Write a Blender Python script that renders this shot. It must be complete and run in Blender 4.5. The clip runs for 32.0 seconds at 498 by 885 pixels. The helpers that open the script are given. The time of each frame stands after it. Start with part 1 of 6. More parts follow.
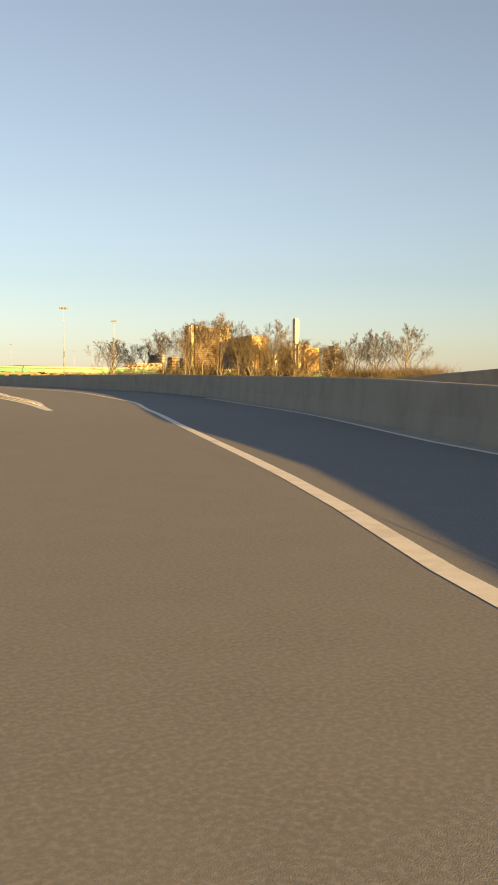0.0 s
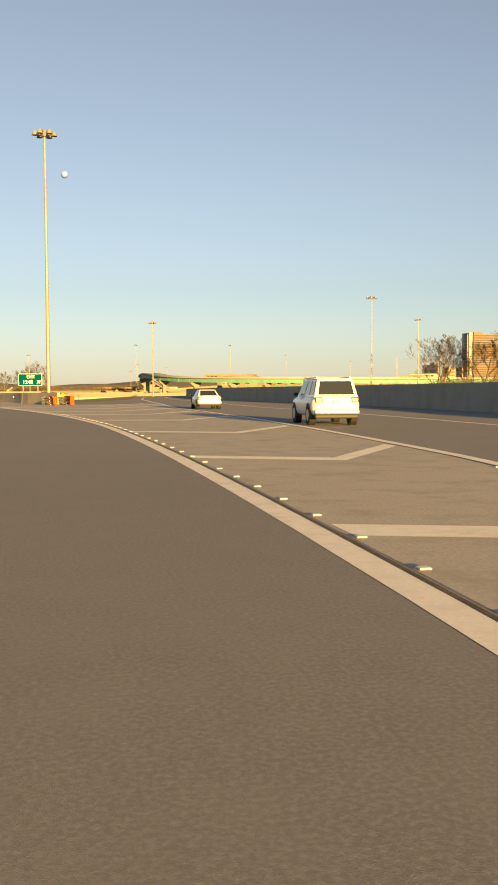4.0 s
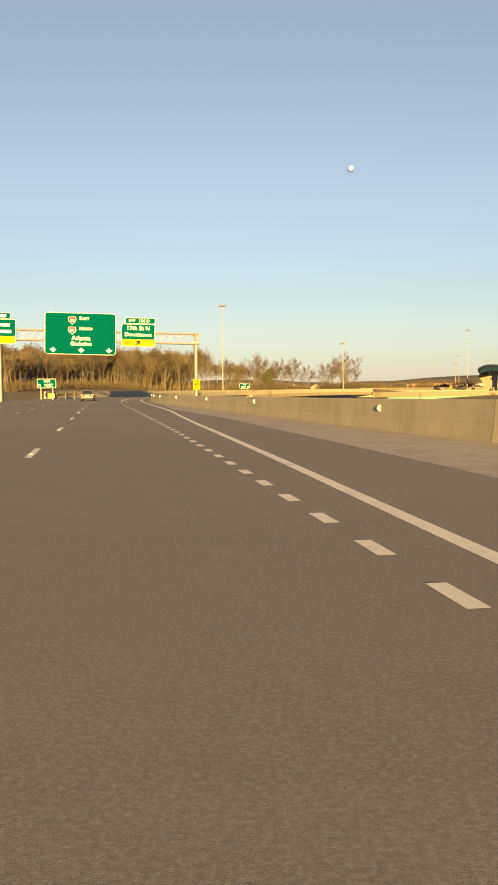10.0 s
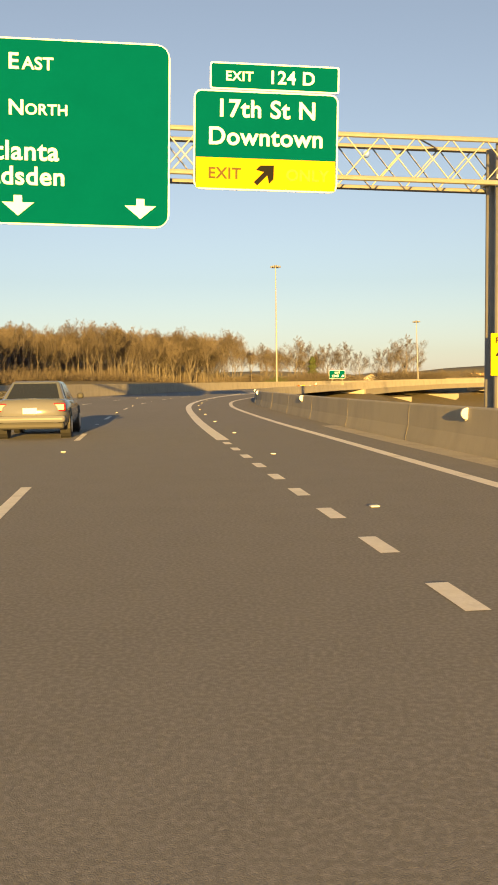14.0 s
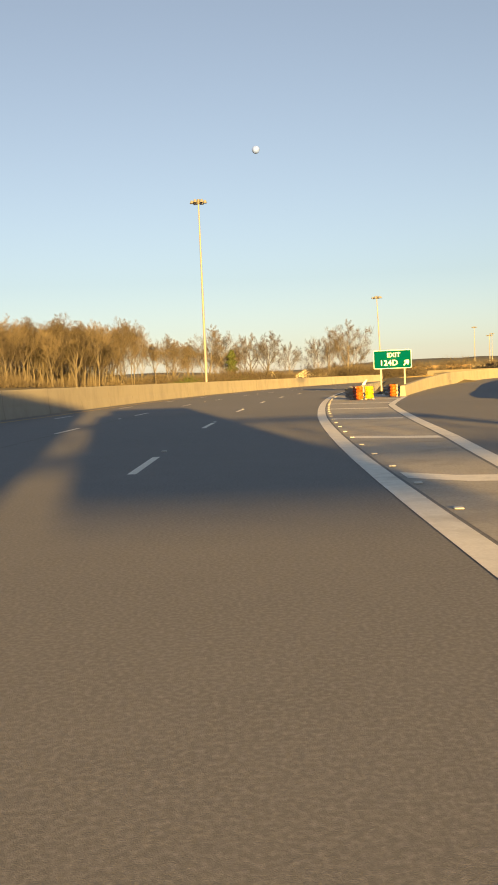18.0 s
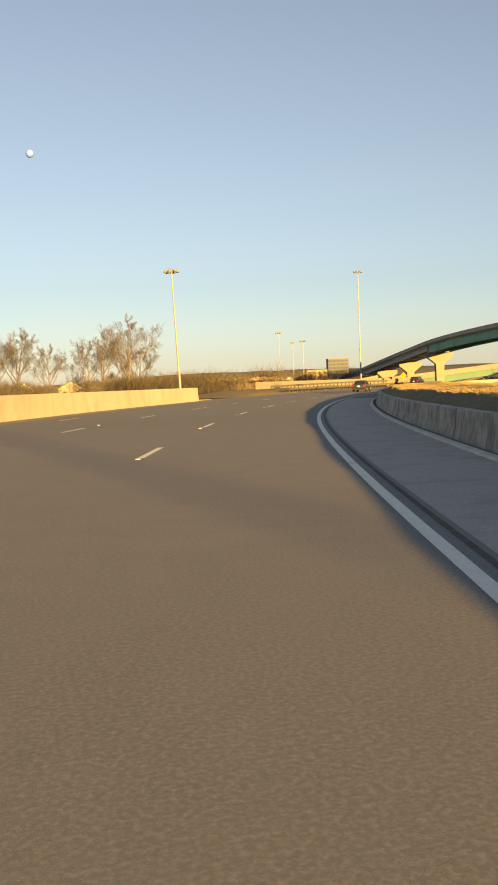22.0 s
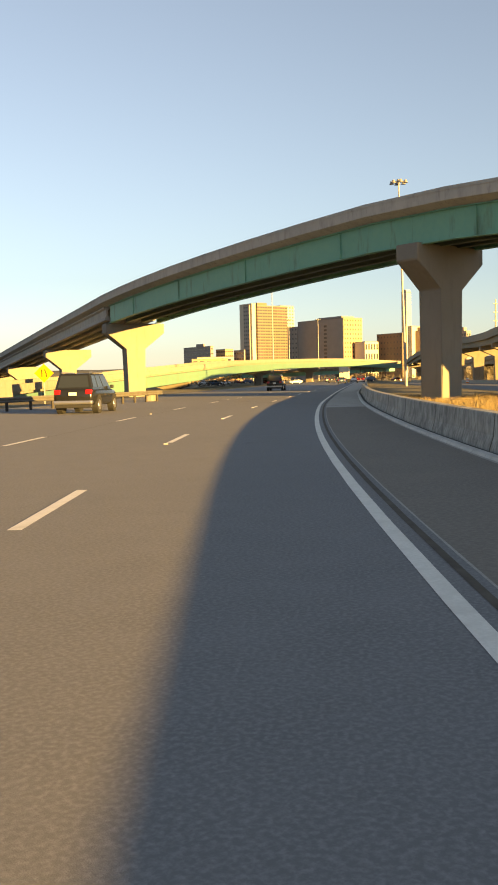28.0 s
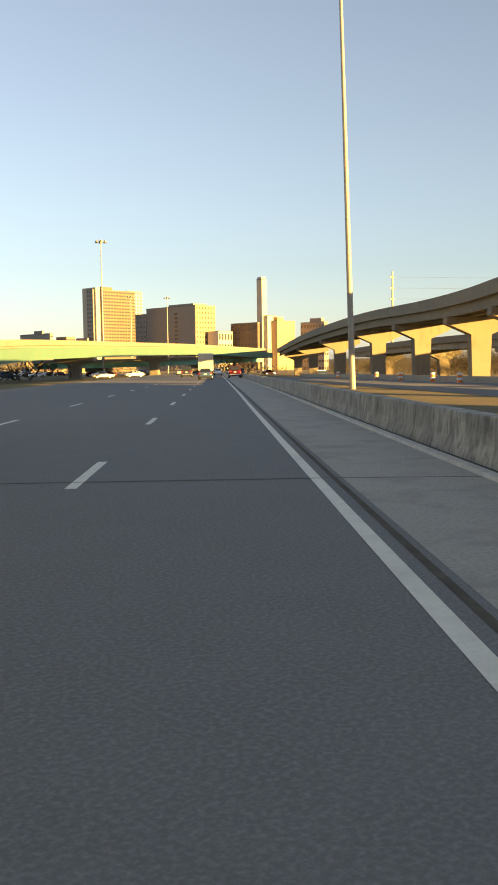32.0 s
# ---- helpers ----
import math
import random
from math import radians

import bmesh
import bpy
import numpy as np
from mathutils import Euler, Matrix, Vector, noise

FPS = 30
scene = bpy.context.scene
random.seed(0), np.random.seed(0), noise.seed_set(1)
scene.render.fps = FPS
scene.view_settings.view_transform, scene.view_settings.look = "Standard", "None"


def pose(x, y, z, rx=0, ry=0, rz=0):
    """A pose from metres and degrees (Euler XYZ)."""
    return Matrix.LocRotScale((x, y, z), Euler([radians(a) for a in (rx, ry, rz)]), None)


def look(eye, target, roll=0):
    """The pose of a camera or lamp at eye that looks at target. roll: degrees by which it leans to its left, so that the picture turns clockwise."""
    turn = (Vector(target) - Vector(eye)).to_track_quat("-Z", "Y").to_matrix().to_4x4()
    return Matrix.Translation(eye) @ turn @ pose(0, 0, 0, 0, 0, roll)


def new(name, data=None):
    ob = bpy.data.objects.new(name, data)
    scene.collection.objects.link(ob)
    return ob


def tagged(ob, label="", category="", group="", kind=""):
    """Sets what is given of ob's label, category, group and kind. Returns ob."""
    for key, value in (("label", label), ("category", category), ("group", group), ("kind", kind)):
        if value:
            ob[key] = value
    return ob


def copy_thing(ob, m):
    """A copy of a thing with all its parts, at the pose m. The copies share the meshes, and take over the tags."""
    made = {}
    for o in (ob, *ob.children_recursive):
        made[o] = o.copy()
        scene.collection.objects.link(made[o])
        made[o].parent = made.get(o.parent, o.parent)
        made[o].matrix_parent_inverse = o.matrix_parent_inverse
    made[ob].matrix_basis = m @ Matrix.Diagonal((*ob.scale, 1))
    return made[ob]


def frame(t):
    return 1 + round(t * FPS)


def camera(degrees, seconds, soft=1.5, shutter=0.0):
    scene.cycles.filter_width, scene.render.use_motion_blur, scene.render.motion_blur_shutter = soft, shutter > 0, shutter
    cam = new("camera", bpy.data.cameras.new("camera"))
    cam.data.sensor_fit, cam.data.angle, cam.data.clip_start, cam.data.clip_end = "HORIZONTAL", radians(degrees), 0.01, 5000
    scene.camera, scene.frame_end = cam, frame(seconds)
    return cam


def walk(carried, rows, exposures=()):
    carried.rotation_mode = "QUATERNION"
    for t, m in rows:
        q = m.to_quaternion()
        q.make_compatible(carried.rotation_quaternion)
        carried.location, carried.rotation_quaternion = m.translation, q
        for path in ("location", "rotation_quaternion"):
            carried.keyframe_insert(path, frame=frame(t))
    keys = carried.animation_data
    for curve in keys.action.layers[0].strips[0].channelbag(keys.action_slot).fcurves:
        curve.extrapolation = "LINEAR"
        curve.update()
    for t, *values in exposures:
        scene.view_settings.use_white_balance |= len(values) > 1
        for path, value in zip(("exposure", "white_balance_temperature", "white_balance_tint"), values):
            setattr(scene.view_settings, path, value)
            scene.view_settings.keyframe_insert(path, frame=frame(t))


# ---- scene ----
# ---- camera ----
cam = camera(30.81, 32.0, soft=1.9)
PATH = [
    (0, (0.000, 0.000, 1.353), (1.0063, 1.7227, 1.2128), 0.22),
    (0.5, (3.443, 10.403, 1.353), (4.3790, 12.1651, 1.2182), 0.04),
    (1, (6.409, 20.837, 1.353), (7.2778, 22.6342, 1.2238), -0.51),
    (1.5, (8.958, 31.255, 1.353), (9.7669, 33.0802, 1.2319), -0.85),
    (2, (11.154, 41.625, 1.353), (11.9040, 43.4755, 1.2365), -0.70),
    (2.5, (12.975, 51.950, 1.353), (13.6574, 53.8264, 1.2388), -0.51),
    (3, (14.396, 62.241, 1.353), (15.0093, 64.1421, 1.2458), -0.77),
    (3.5, (15.410, 72.518, 1.353), (15.9467, 74.4414, 1.2425), -0.66),
    (4, (16.061, 82.804, 1.353), (16.5334, 84.7446, 1.2389), -0.22),
    (4.5, (16.426, 93.141, 1.353), (16.8423, 95.0934, 1.2377), 0.14),
    (5, (16.526, 103.575, 1.353), (16.8899, 105.5384, 1.2387), 0.48),
    (5.5, (16.353, 114.147, 1.353), (16.6613, 116.1198, 1.2419), 0.83),
    (6, (15.850, 124.879, 1.353), (16.0925, 126.8611, 1.2449), 0.83),
    (6.5, (14.954, 135.775, 1.353), (15.1265, 137.7648, 1.2448), 0.57),
    (7, (13.619, 146.823, 1.353), (13.7208, 148.8178, 1.2438), 0.22),
    (7.5, (11.838, 157.999, 1.353), (11.8731, 159.9954, 1.2431), 0.18),
    (8, (9.661, 169.274, 1.353), (9.6398, 171.2707, 1.2428), 0.18),
    (8.5, (7.180, 180.630, 1.353), (7.1134, 182.6261, 1.2398), -0.21),
    (9, (4.522, 192.088, 1.353), (4.4237, 194.0827, 1.2409), -0.09),
    (9.5, (1.798, 203.672, 1.353), (1.6783, 205.6651, 1.2390), -0.33),
    (10, (-0.937, 215.389, 1.353), (-1.0687, 217.3816, 1.2368), -0.42),
    (10.5, (-3.656, 227.237, 1.353), (-3.7956, 229.2289, 1.2353), -0.37),
    (11, (-6.387, 239.195, 1.353), (-6.5370, 241.1858, 1.2332), -0.48),
    (11.5, (-9.173, 251.234, 1.353), (-9.3335, 253.2240, 1.2324), -0.55),
    (12, (-12.012, 263.331, 1.353), (-12.1776, 265.3207, 1.2307), -0.71),
    (12.5, (-14.854, 275.469, 1.353), (-15.0204, 277.4583, 1.2315), -0.47),
    (13, (-17.672, 287.620, 1.353), (-17.8397, 289.6090, 1.2278), -0.74),
    (13.5, (-20.452, 299.760, 1.353), (-20.6122, 301.7495, 1.2227), -0.41),
    (14, (-23.127, 311.885, 1.353), (-23.2830, 313.8741, 1.2196), -0.79),
    (14.5, (-25.666, 323.988, 1.353), (-25.8154, 325.9782, 1.2171), -0.99),
    (15, (-28.080, 336.064, 1.353), (-28.2178, 338.0549, 1.2149), -1.01),
    (15.5, (-30.349, 348.120, 1.353), (-30.4680, 350.1118, 1.2128), -0.85),
    (16, (-32.272, 360.200, 1.353), (-32.3651, 362.1928, 1.2093), -0.87),
    (16.5, (-33.612, 372.340, 1.353), (-33.6788, 374.3337, 1.2104), -1.09),
    (17, (-34.337, 384.521, 1.353), (-34.3725, 386.5155, 1.2090), -1.40),
    (17.5, (-34.511, 396.715, 1.353), (-34.4986, 398.7103, 1.2117), -1.92),
    (18, (-34.283, 408.905, 1.353), (-34.2124, 410.8995, 1.2153), -2.40),
    (18.5, (-33.734, 421.085, 1.353), (-33.6024, 423.0757, 1.2175), -2.67),
    (19, (-32.824, 433.245, 1.353), (-32.6328, 435.2309, 1.2157), -2.48),
    (19.5, (-31.567, 445.380, 1.353), (-31.3276, 447.3610, 1.2181), -2.80),
    (20, (-29.973, 457.484, 1.353), (-29.6810, 459.4583, 1.2199), -2.72),
    (20.5, (-28.031, 469.553, 1.353), (-27.6820, 471.5179, 1.2220), -2.47),
    (21, (-25.719, 481.590, 1.353), (-25.3047, 483.5426, 1.2250), -2.38),
    (21.5, (-23.002, 493.591, 1.353), (-22.5202, 495.5276, 1.2253), -2.31),
    (22, (-19.876, 505.545, 1.353), (-19.3325, 507.4654, 1.2274), -2.28),
    (22.5, (-16.363, 517.440, 1.353), (-15.7622, 519.3437, 1.2268), -1.80),
    (23, (-12.485, 529.258, 1.353), (-11.8305, 531.1434, 1.2314), -1.80),
    (23.5, (-8.253, 540.965, 1.353), (-7.5440, 542.8312, 1.2342), -2.00),
    (24, (-3.636, 552.504, 1.353), (-2.8623, 554.3447, 1.2337), -1.70),
    (24.5, (1.379, 563.808, 1.353), (2.2189, 565.6195, 1.2350), -1.11),
    (25, (6.759, 574.817, 1.353), (7.6625, 576.5965, 1.2305), -1.25),
    (25.5, (12.448, 585.494, 1.353), (13.4098, 587.2435, 1.2276), -1.31),
    (26, (18.378, 595.837, 1.353), (19.3912, 597.5566, 1.2260), -1.27),
    (26.5, (24.489, 605.858, 1.353), (25.5495, 607.5489, 1.2255), -1.12),
    (27, (30.759, 615.572, 1.353), (31.8671, 617.2315, 1.2232), -0.97),
    (27.5, (37.185, 625.001, 1.353), (38.3376, 626.6298, 1.2202), -1.30),
    (28, (43.789, 634.171, 1.353), (44.9882, 635.7654, 1.2144), -1.31),
    (28.5, (50.613, 643.107, 1.353), (51.8591, 644.6644, 1.2094), -1.34),
    (29, (57.699, 651.817, 1.353), (58.9960, 653.3325, 1.2046), -1.27),
    (29.5, (65.045, 660.333, 1.353), (66.3827, 661.8122, 1.1998), -1.65),
    (30, (72.629, 668.694, 1.353), (74.0053, 670.1369, 1.2002), -0.79),
    (30.5, (80.415, 676.945, 1.353), (81.8169, 678.3624, 1.1970), -0.49),
    (31, (88.325, 685.165, 1.353), (89.7473, 686.5621, 1.1974), -0.42),
    (31.5, (96.290, 693.418, 1.353), (97.7232, 694.8037, 1.1926), -0.59),
    (32, (104.275, 701.725, 1.353), (105.7181, 703.0997, 1.1901), -0.75),
]
walk(cam, [(t, look(eye, target, roll)) for t, eye, target, roll in PATH], [(0, 2.27, 6500, 13), (3, 2.12, 6500, 13), (5.5, 2.04, 6500, 13), (14, 2.1, 6500, 13), (19, 2.14, 6500, 13), (22.5, 2.14, 6500, 13), (25, 2.3, 6500, 13), (28, 2.58, 6550, 13), (32, 2.66, 6550, 13)])

# ---- sky and sun ----
SUN_EL = radians(5.6)
SUN_TURN = radians(6.6)          # the light travels this far to the left of +y
world = bpy.data.worlds.new("world")
scene.world = world
world.use_nodes = True
wn = world.node_tree
for n_ in list(wn.nodes):
    wn.nodes.remove(n_)
sky = wn.nodes.new("ShaderNodeTexSky")
sky.sky_type = "NISHITA"
sky.sun_disc = False
sky.sun_elevation = SUN_EL
sky.sun_rotation = radians(180) - SUN_TURN
sky.altitude = 200
sky.air_density, sky.dust_density, sky.ozone_density = 1.0, 0.35, 2.3
bg = wn.nodes.new("ShaderNodeBackground")
bg.inputs[1].default_value = 0.0475
wo = wn.nodes.new("ShaderNodeOutputWorld")
hue = wn.nodes.new("ShaderNodeHueSaturation")
hue.inputs["Saturation"].default_value = 0.58
wn.links.new(sky.outputs[0], hue.inputs["Color"])
wn.links.new(hue.outputs[0], bg.inputs[0])
wn.links.new(bg.outputs[0], wo.inputs[0])
sun_data = bpy.data.lights.new("sun", "SUN")
sun_data.energy, sun_data.angle, sun_data.color = 5.0, radians(0.32), (1.0, 0.585, 0.135)
sun = new("sun", sun_data)
way = Vector((-math.sin(SUN_TURN) * math.cos(SUN_EL), math.cos(SUN_TURN) * math.cos(SUN_EL), -math.sin(SUN_EL)))
sun.rotation_mode = "QUATERNION"
sun.rotation_quaternion = way.to_track_quat("-Z", "Y")


# ---- materials ----
def material(name, base, rough=0.8, metal=0.0, spots=(), bump=(), emit=None, spec=0.4, per_object=0.0):
    """A node material. spots: (size in metres, colour, share, softness[, stretch]); bump: (size, strength)."""
    m = bpy.data.materials.new(name)
    m.use_nodes = True
    nt = m.node_tree
    b = nt.nodes["Principled BSDF"]
    b.inputs["Roughness"].default_value, b.inputs["Metallic"].default_value = rough, metal
    b.inputs["Specular IOR Level"].default_value = spec
    geo = nt.nodes.new("ShaderNodeNewGeometry")
    colour = None
    rgb = nt.nodes.new("ShaderNodeRGB")
    rgb.outputs[0].default_value = (*base, 1)
    colour = rgb.outputs[0]
    for size, tint, share, soft_, *stretch in spots:
        mapped = nt.nodes.new("ShaderNodeVectorMath")
        mapped.operation = "MULTIPLY"
        st = stretch[0] if stretch else (1, 1, 1)
        mapped.inputs[1].default_value = [v / size for v in st]
        nt.links.new(geo.outputs["Position"], mapped.inputs[0])
        tex = nt.nodes.new("ShaderNodeTexNoise")
        tex.inputs["Scale"].default_value, tex.inputs["Detail"].default_value = 1.0, 5.0
        tex.inputs["Roughness"].default_value = 0.62
        nt.links.new(mapped.outputs[0], tex.inputs["Vector"])
        ramp = nt.nodes.new("ShaderNodeMapRange")
        ramp.inputs["From Min"].default_value = 0.5 + (0.5 - share) * 0.5 - soft_ * 0.3
        ramp.inputs["From Max"].default_value = 0.5 + (0.5 - share) * 0.5 + soft_ * 0.3
        nt.links.new(tex.outputs["Fac"], ramp.inputs["Value"])
        mix = nt.nodes.new("ShaderNodeMix")
        mix.data_type = "RGBA"
        nt.links.new(ramp.outputs[0], mix.inputs["Factor"])
        nt.links.new(colour, mix.inputs["A"])
        mix.inputs["B"].default_value = (*tint, 1)
        colour = mix.outputs["Result"]
    if per_object:
        info = nt.nodes.new("ShaderNodeObjectInfo")
        mr = nt.nodes.new("ShaderNodeMapRange")
        mr.inputs["To Min"].default_value, mr.inputs["To Max"].default_value = 1 - per_object, 1 + per_object
        nt.links.new(info.outputs["Random"], mr.inputs["Value"])
        sc = nt.nodes.new("ShaderNodeVectorMath")
        sc.operation = "SCALE"
        nt.links.new(colour, sc.inputs[0])
        nt.links.new(mr.outputs[0], sc.inputs["Scale"])
        colour = sc.outputs[0]
    nt.links.new(colour, b.inputs["Base Color"])
    last = None
    for size, strength in bump:
        tex = nt.nodes.new("ShaderNodeTexNoise")
        tex.inputs["Scale"].default_value, tex.inputs["Detail"].default_value = 1 / size, 4.0
        nt.links.new(geo.outputs["Position"], tex.inputs["Vector"])
        bp = nt.nodes.new("ShaderNodeBump")
        bp.inputs["Strength"].default_value, bp.inputs["Distance"].default_value = strength, size * 0.5
        nt.links.new(tex.outputs["Fac"], bp.inputs["Height"])
        if last:
            nt.links.new(last, bp.inputs["Normal"])
        last = bp.outputs[0]
    if last:
        nt.links.new(last, b.inputs["Normal"])
    if emit:
        b.inputs["Emission Color"].default_value, b.inputs["Emission Strength"].default_value = (*emit[0], 1), emit[1]
    return m


ASPHALT = material("asphalt", (0.193, 0.189, 0.18), 0.95, spots=[(9.0, (0.163, 0.161, 0.155), 0.5, 1.0), (0.6, (0.218, 0.214, 0.208), 0.45, 0.9), (22.0, (0.16, 0.159, 0.158), 0.35, 0.7), (0.03, (0.272, 0.267, 0.258), 0.35, 0.5)], bump=[(0.006, 0.7)], spec=0.2)
OLD_ASPHALT = material("old_asphalt", (0.47, 0.437, 0.375), 0.95, spots=[(5.0, (0.35, 0.33, 0.29), 0.5, 0.9), (0.5, (0.45, 0.425, 0.375), 0.4, 0.7), (0.9, (0.25, 0.236, 0.21), 0.2, 0.5), (0.04, (0.3, 0.285, 0.255), 0.35, 0.5)], bump=[(0.01, 0.8)], spec=0.2)
TAR = material("tar", (0.085, 0.074, 0.058), 0.9, spots=[(0.3, (0.13, 0.113, 0.088), 0.45, 0.5)], spec=0.15)
PAINT = material("road_paint", (0.82, 0.78, 0.68), 0.7, spots=[(0.25, (0.66, 0.62, 0.52), 0.3, 0.5), (0.03, (0.72, 0.68, 0.58), 0.4, 0.5), (0.9, (0.5, 0.46, 0.38), 0.16, 0.4)], bump=[(0.012, 0.3)])
YELLOW_PAINT = material("yellow_paint", (0.6, 0.4, 0.06), 0.7, spots=[(0.25, (0.42, 0.3, 0.08), 0.4, 0.5)])
REFLECTOR = material("road_reflector", (0.55, 0.54, 0.5), 0.4)
CONCRETE = material("concrete", (0.35, 0.325, 0.27), 0.88, spots=[(4.0, (0.29, 0.27, 0.225), 0.5, 0.9), (0.6, (0.32, 0.297, 0.247), 0.4, 0.8), (1.4, (0.235, 0.22, 0.19), 0.25, 0.6, (1, 1, 0.6))], bump=[(0.03, 0.3)])
AGED = material("aged_bridge_concrete", (0.215, 0.198, 0.16), 0.9, spots=[(5.0, (0.18, 0.166, 0.135), 0.5, 0.8), (0.9, (0.14, 0.13, 0.11), 0.25, 0.5, (1, 1, 0.2)), (0.5, (0.24, 0.22, 0.18), 0.35, 0.6)], bump=[(0.04, 0.25)])
# copy of the girder green for the sunlit bridge, darkened against full sun
SUNLIT_GREEN = material("sunlit_green_girder", (0.105, 0.2, 0.15), 0.6, spots=[(6.0, (0.09, 0.175, 0.13), 0.5, 0.9), (0.8, (0.12, 0.16, 0.11), 0.2, 0.5, (1, 1, 0.2))])
KERB = material("pale_kerb_concrete", (0.6, 0.575, 0.52), 0.9, spots=[(0.8, (0.45, 0.43, 0.39), 0.4, 0.6), (0.12, (0.3, 0.29, 0.26), 0.2, 0.4)], bump=[(0.02, 0.4)])
STAINED = material("stained_concrete", (0.5, 0.48, 0.43), 0.9, spots=[(2.6, (0.36, 0.345, 0.305), 0.5, 0.6), (0.7, (0.22, 0.212, 0.19), 0.36, 0.5), (0.45, (0.11, 0.107, 0.097), 0.24, 0.4, (1, 1, 0.6)), (0.1, (0.13, 0.125, 0.115), 0.3, 0.5, (1, 1, 0.35))], bump=[(0.03, 0.4)])
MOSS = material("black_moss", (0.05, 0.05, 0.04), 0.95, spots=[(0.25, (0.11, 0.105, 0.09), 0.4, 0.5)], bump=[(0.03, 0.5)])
GRASS_DRY = material("dry_grass", (0.17, 0.125, 0.06), 0.95, spots=[(12.0, (0.12, 0.10, 0.05), 0.5, 0.8), (1.5, (0.22, 0.165, 0.085), 0.45, 0.6), (0.2, (0.09, 0.085, 0.04), 0.4, 0.6)], bump=[(0.12, 0.8)])
STEEL = material("galvanised_steel", (0.29, 0.285, 0.27), 0.55, 0.5, spots=[(0.5, (0.24, 0.236, 0.225), 0.5, 0.8)])
DARK_STEEL = material("dark_steel", (0.16, 0.16, 0.16), 0.5, 0.5)
GREEN_SIGN = material("green_sign", (0.0, 0.07, 0.074), 0.85, spots=[(1.2, (0.0, 0.063, 0.067), 0.5, 0.9)], spec=0.0)
YELLOW_SIGN = material("yellow_sign", (0.42, 0.26, 0.003), 0.8, spec=0.08)
WHITE_SIGN = material("white_sign", (0.66, 0.7, 0.73), 0.8, spots=[(0.6, (0.58, 0.62, 0.65), 0.4, 0.7)], spec=0.08)
BLACK_SIGN = material("black_sign", (0.012, 0.012, 0.012), 0.9, spec=0.04)
FADED_BLACK = material("faded_black_letters", (0.085, 0.06, 0.02), 0.8, spec=0.05)
PALE_BLACK = material("bleached_letters", (0.3, 0.23, 0.03), 0.8, spec=0.05)
BLUE_SIGN = material("shield_blue", (0.022, 0.04, 0.13), 0.85, spec=0.05)
RED_SIGN = material("shield_red", (0.15, 0.04, 0.05), 0.85, spec=0.05)
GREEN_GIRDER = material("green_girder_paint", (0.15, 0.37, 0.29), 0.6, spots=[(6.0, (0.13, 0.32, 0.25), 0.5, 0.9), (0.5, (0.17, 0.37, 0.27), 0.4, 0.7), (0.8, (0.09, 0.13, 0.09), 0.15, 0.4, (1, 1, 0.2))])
# dark tone for the deck's underside: shade painted into the steel's colour
SHADE = material("girder_shade_tone", (0.11, 0.15, 0.13), 0.7, spots=[(2.0, (0.085, 0.115, 0.1), 0.5, 0.8)])
TAN = material("tan_concrete", (0.215, 0.2, 0.17), 0.9, spots=[(3.0, (0.185, 0.172, 0.147), 0.5, 0.8), (0.6, (0.165, 0.15, 0.125), 0.2, 0.4, (1, 1, 0.25))], bump=[(0.05, 0.2)])
BARK = material("bark", (0.15, 0.132, 0.112), 0.95, spots=[(0.4, (0.095, 0.084, 0.072), 0.5, 0.6)], per_object=0.3)
TWIGS = material("twigs", (0.1, 0.085, 0.07), 0.95, per_object=0.3)
PINE = material("evergreen", (0.05, 0.075, 0.028), 0.9, spots=[(1.0, (0.075, 0.09, 0.03), 0.5, 0.7)])


# ---- the road's line ----
ROAD = [(-13, -22), (0.0, 0.0), (7.2, 24.0), (12.5, 48.9), (15.5, 73.5), (16.5, 98.3), (15.9, 123.8), (13.3, 149.0), (8.9, 172.7), (3.2, 197.9), (-2.6, 222.5), (-8.1, 246.4), (-13.7, 270.6), (-19.3, 294.9), (-24.7, 319.2), (-29.7, 344.5), (-33.3, 368.7), (-34.5, 393.1), (-33.9, 418.7), (-31.8, 443.0), (-28.2, 468.3), (-23.3, 492.4), (-16.7, 516.3), (-8.3, 541.0), (1.4, 563.8), (12.4, 585.5), (25.1, 606.8), (39.1, 627.8), (54.1, 647.5), (71.1, 667.0), (88.3, 685.2), (104.8, 702.4), (122.2, 720.3), (139.7, 738.2)]


def spline(points, n):
    out = []
    pts = [np.array(p, float) for p in points]
    pts = [2 * pts[0] - pts[1]] + pts + [2 * pts[-1] - pts[-2]]
    for i in range(1, len(pts) - 2):
        for j in range(n):
            u = j / n
            a, b, c, d = pts[i - 1:i + 3]
            out.append(0.5 * (2 * b + (c - a) * u + (2 * a - 5 * b + 4 * c - d) * u**2 + (3 * b - a - 3 * c + d) * u**3))
    out.append(pts[-2])
    return np.array(out)


LINE = spline(ROAD, 10)
first, last_ = LINE[0] - LINE[1], LINE[-1] - LINE[-2]
BACK = np.array([LINE[0] + first / np.linalg.norm(first) * k + np.array([-0.0006, -0.0004]) * k * k for k in range(120, 0, -4)])
AHEAD = np.array([LINE[-1] + last_ / np.linalg.norm(last_) * k for k in range(3, 400, 3)])
LINE = np.concatenate([BACK, LINE, AHEAD])
LENGTH = np.r_[0, np.cumsum(np.hypot(*np.diff(LINE, axis=0).T))]
LENGTH -= LENGTH[np.argmin(np.hypot(LINE[:, 0], LINE[:, 1]))]


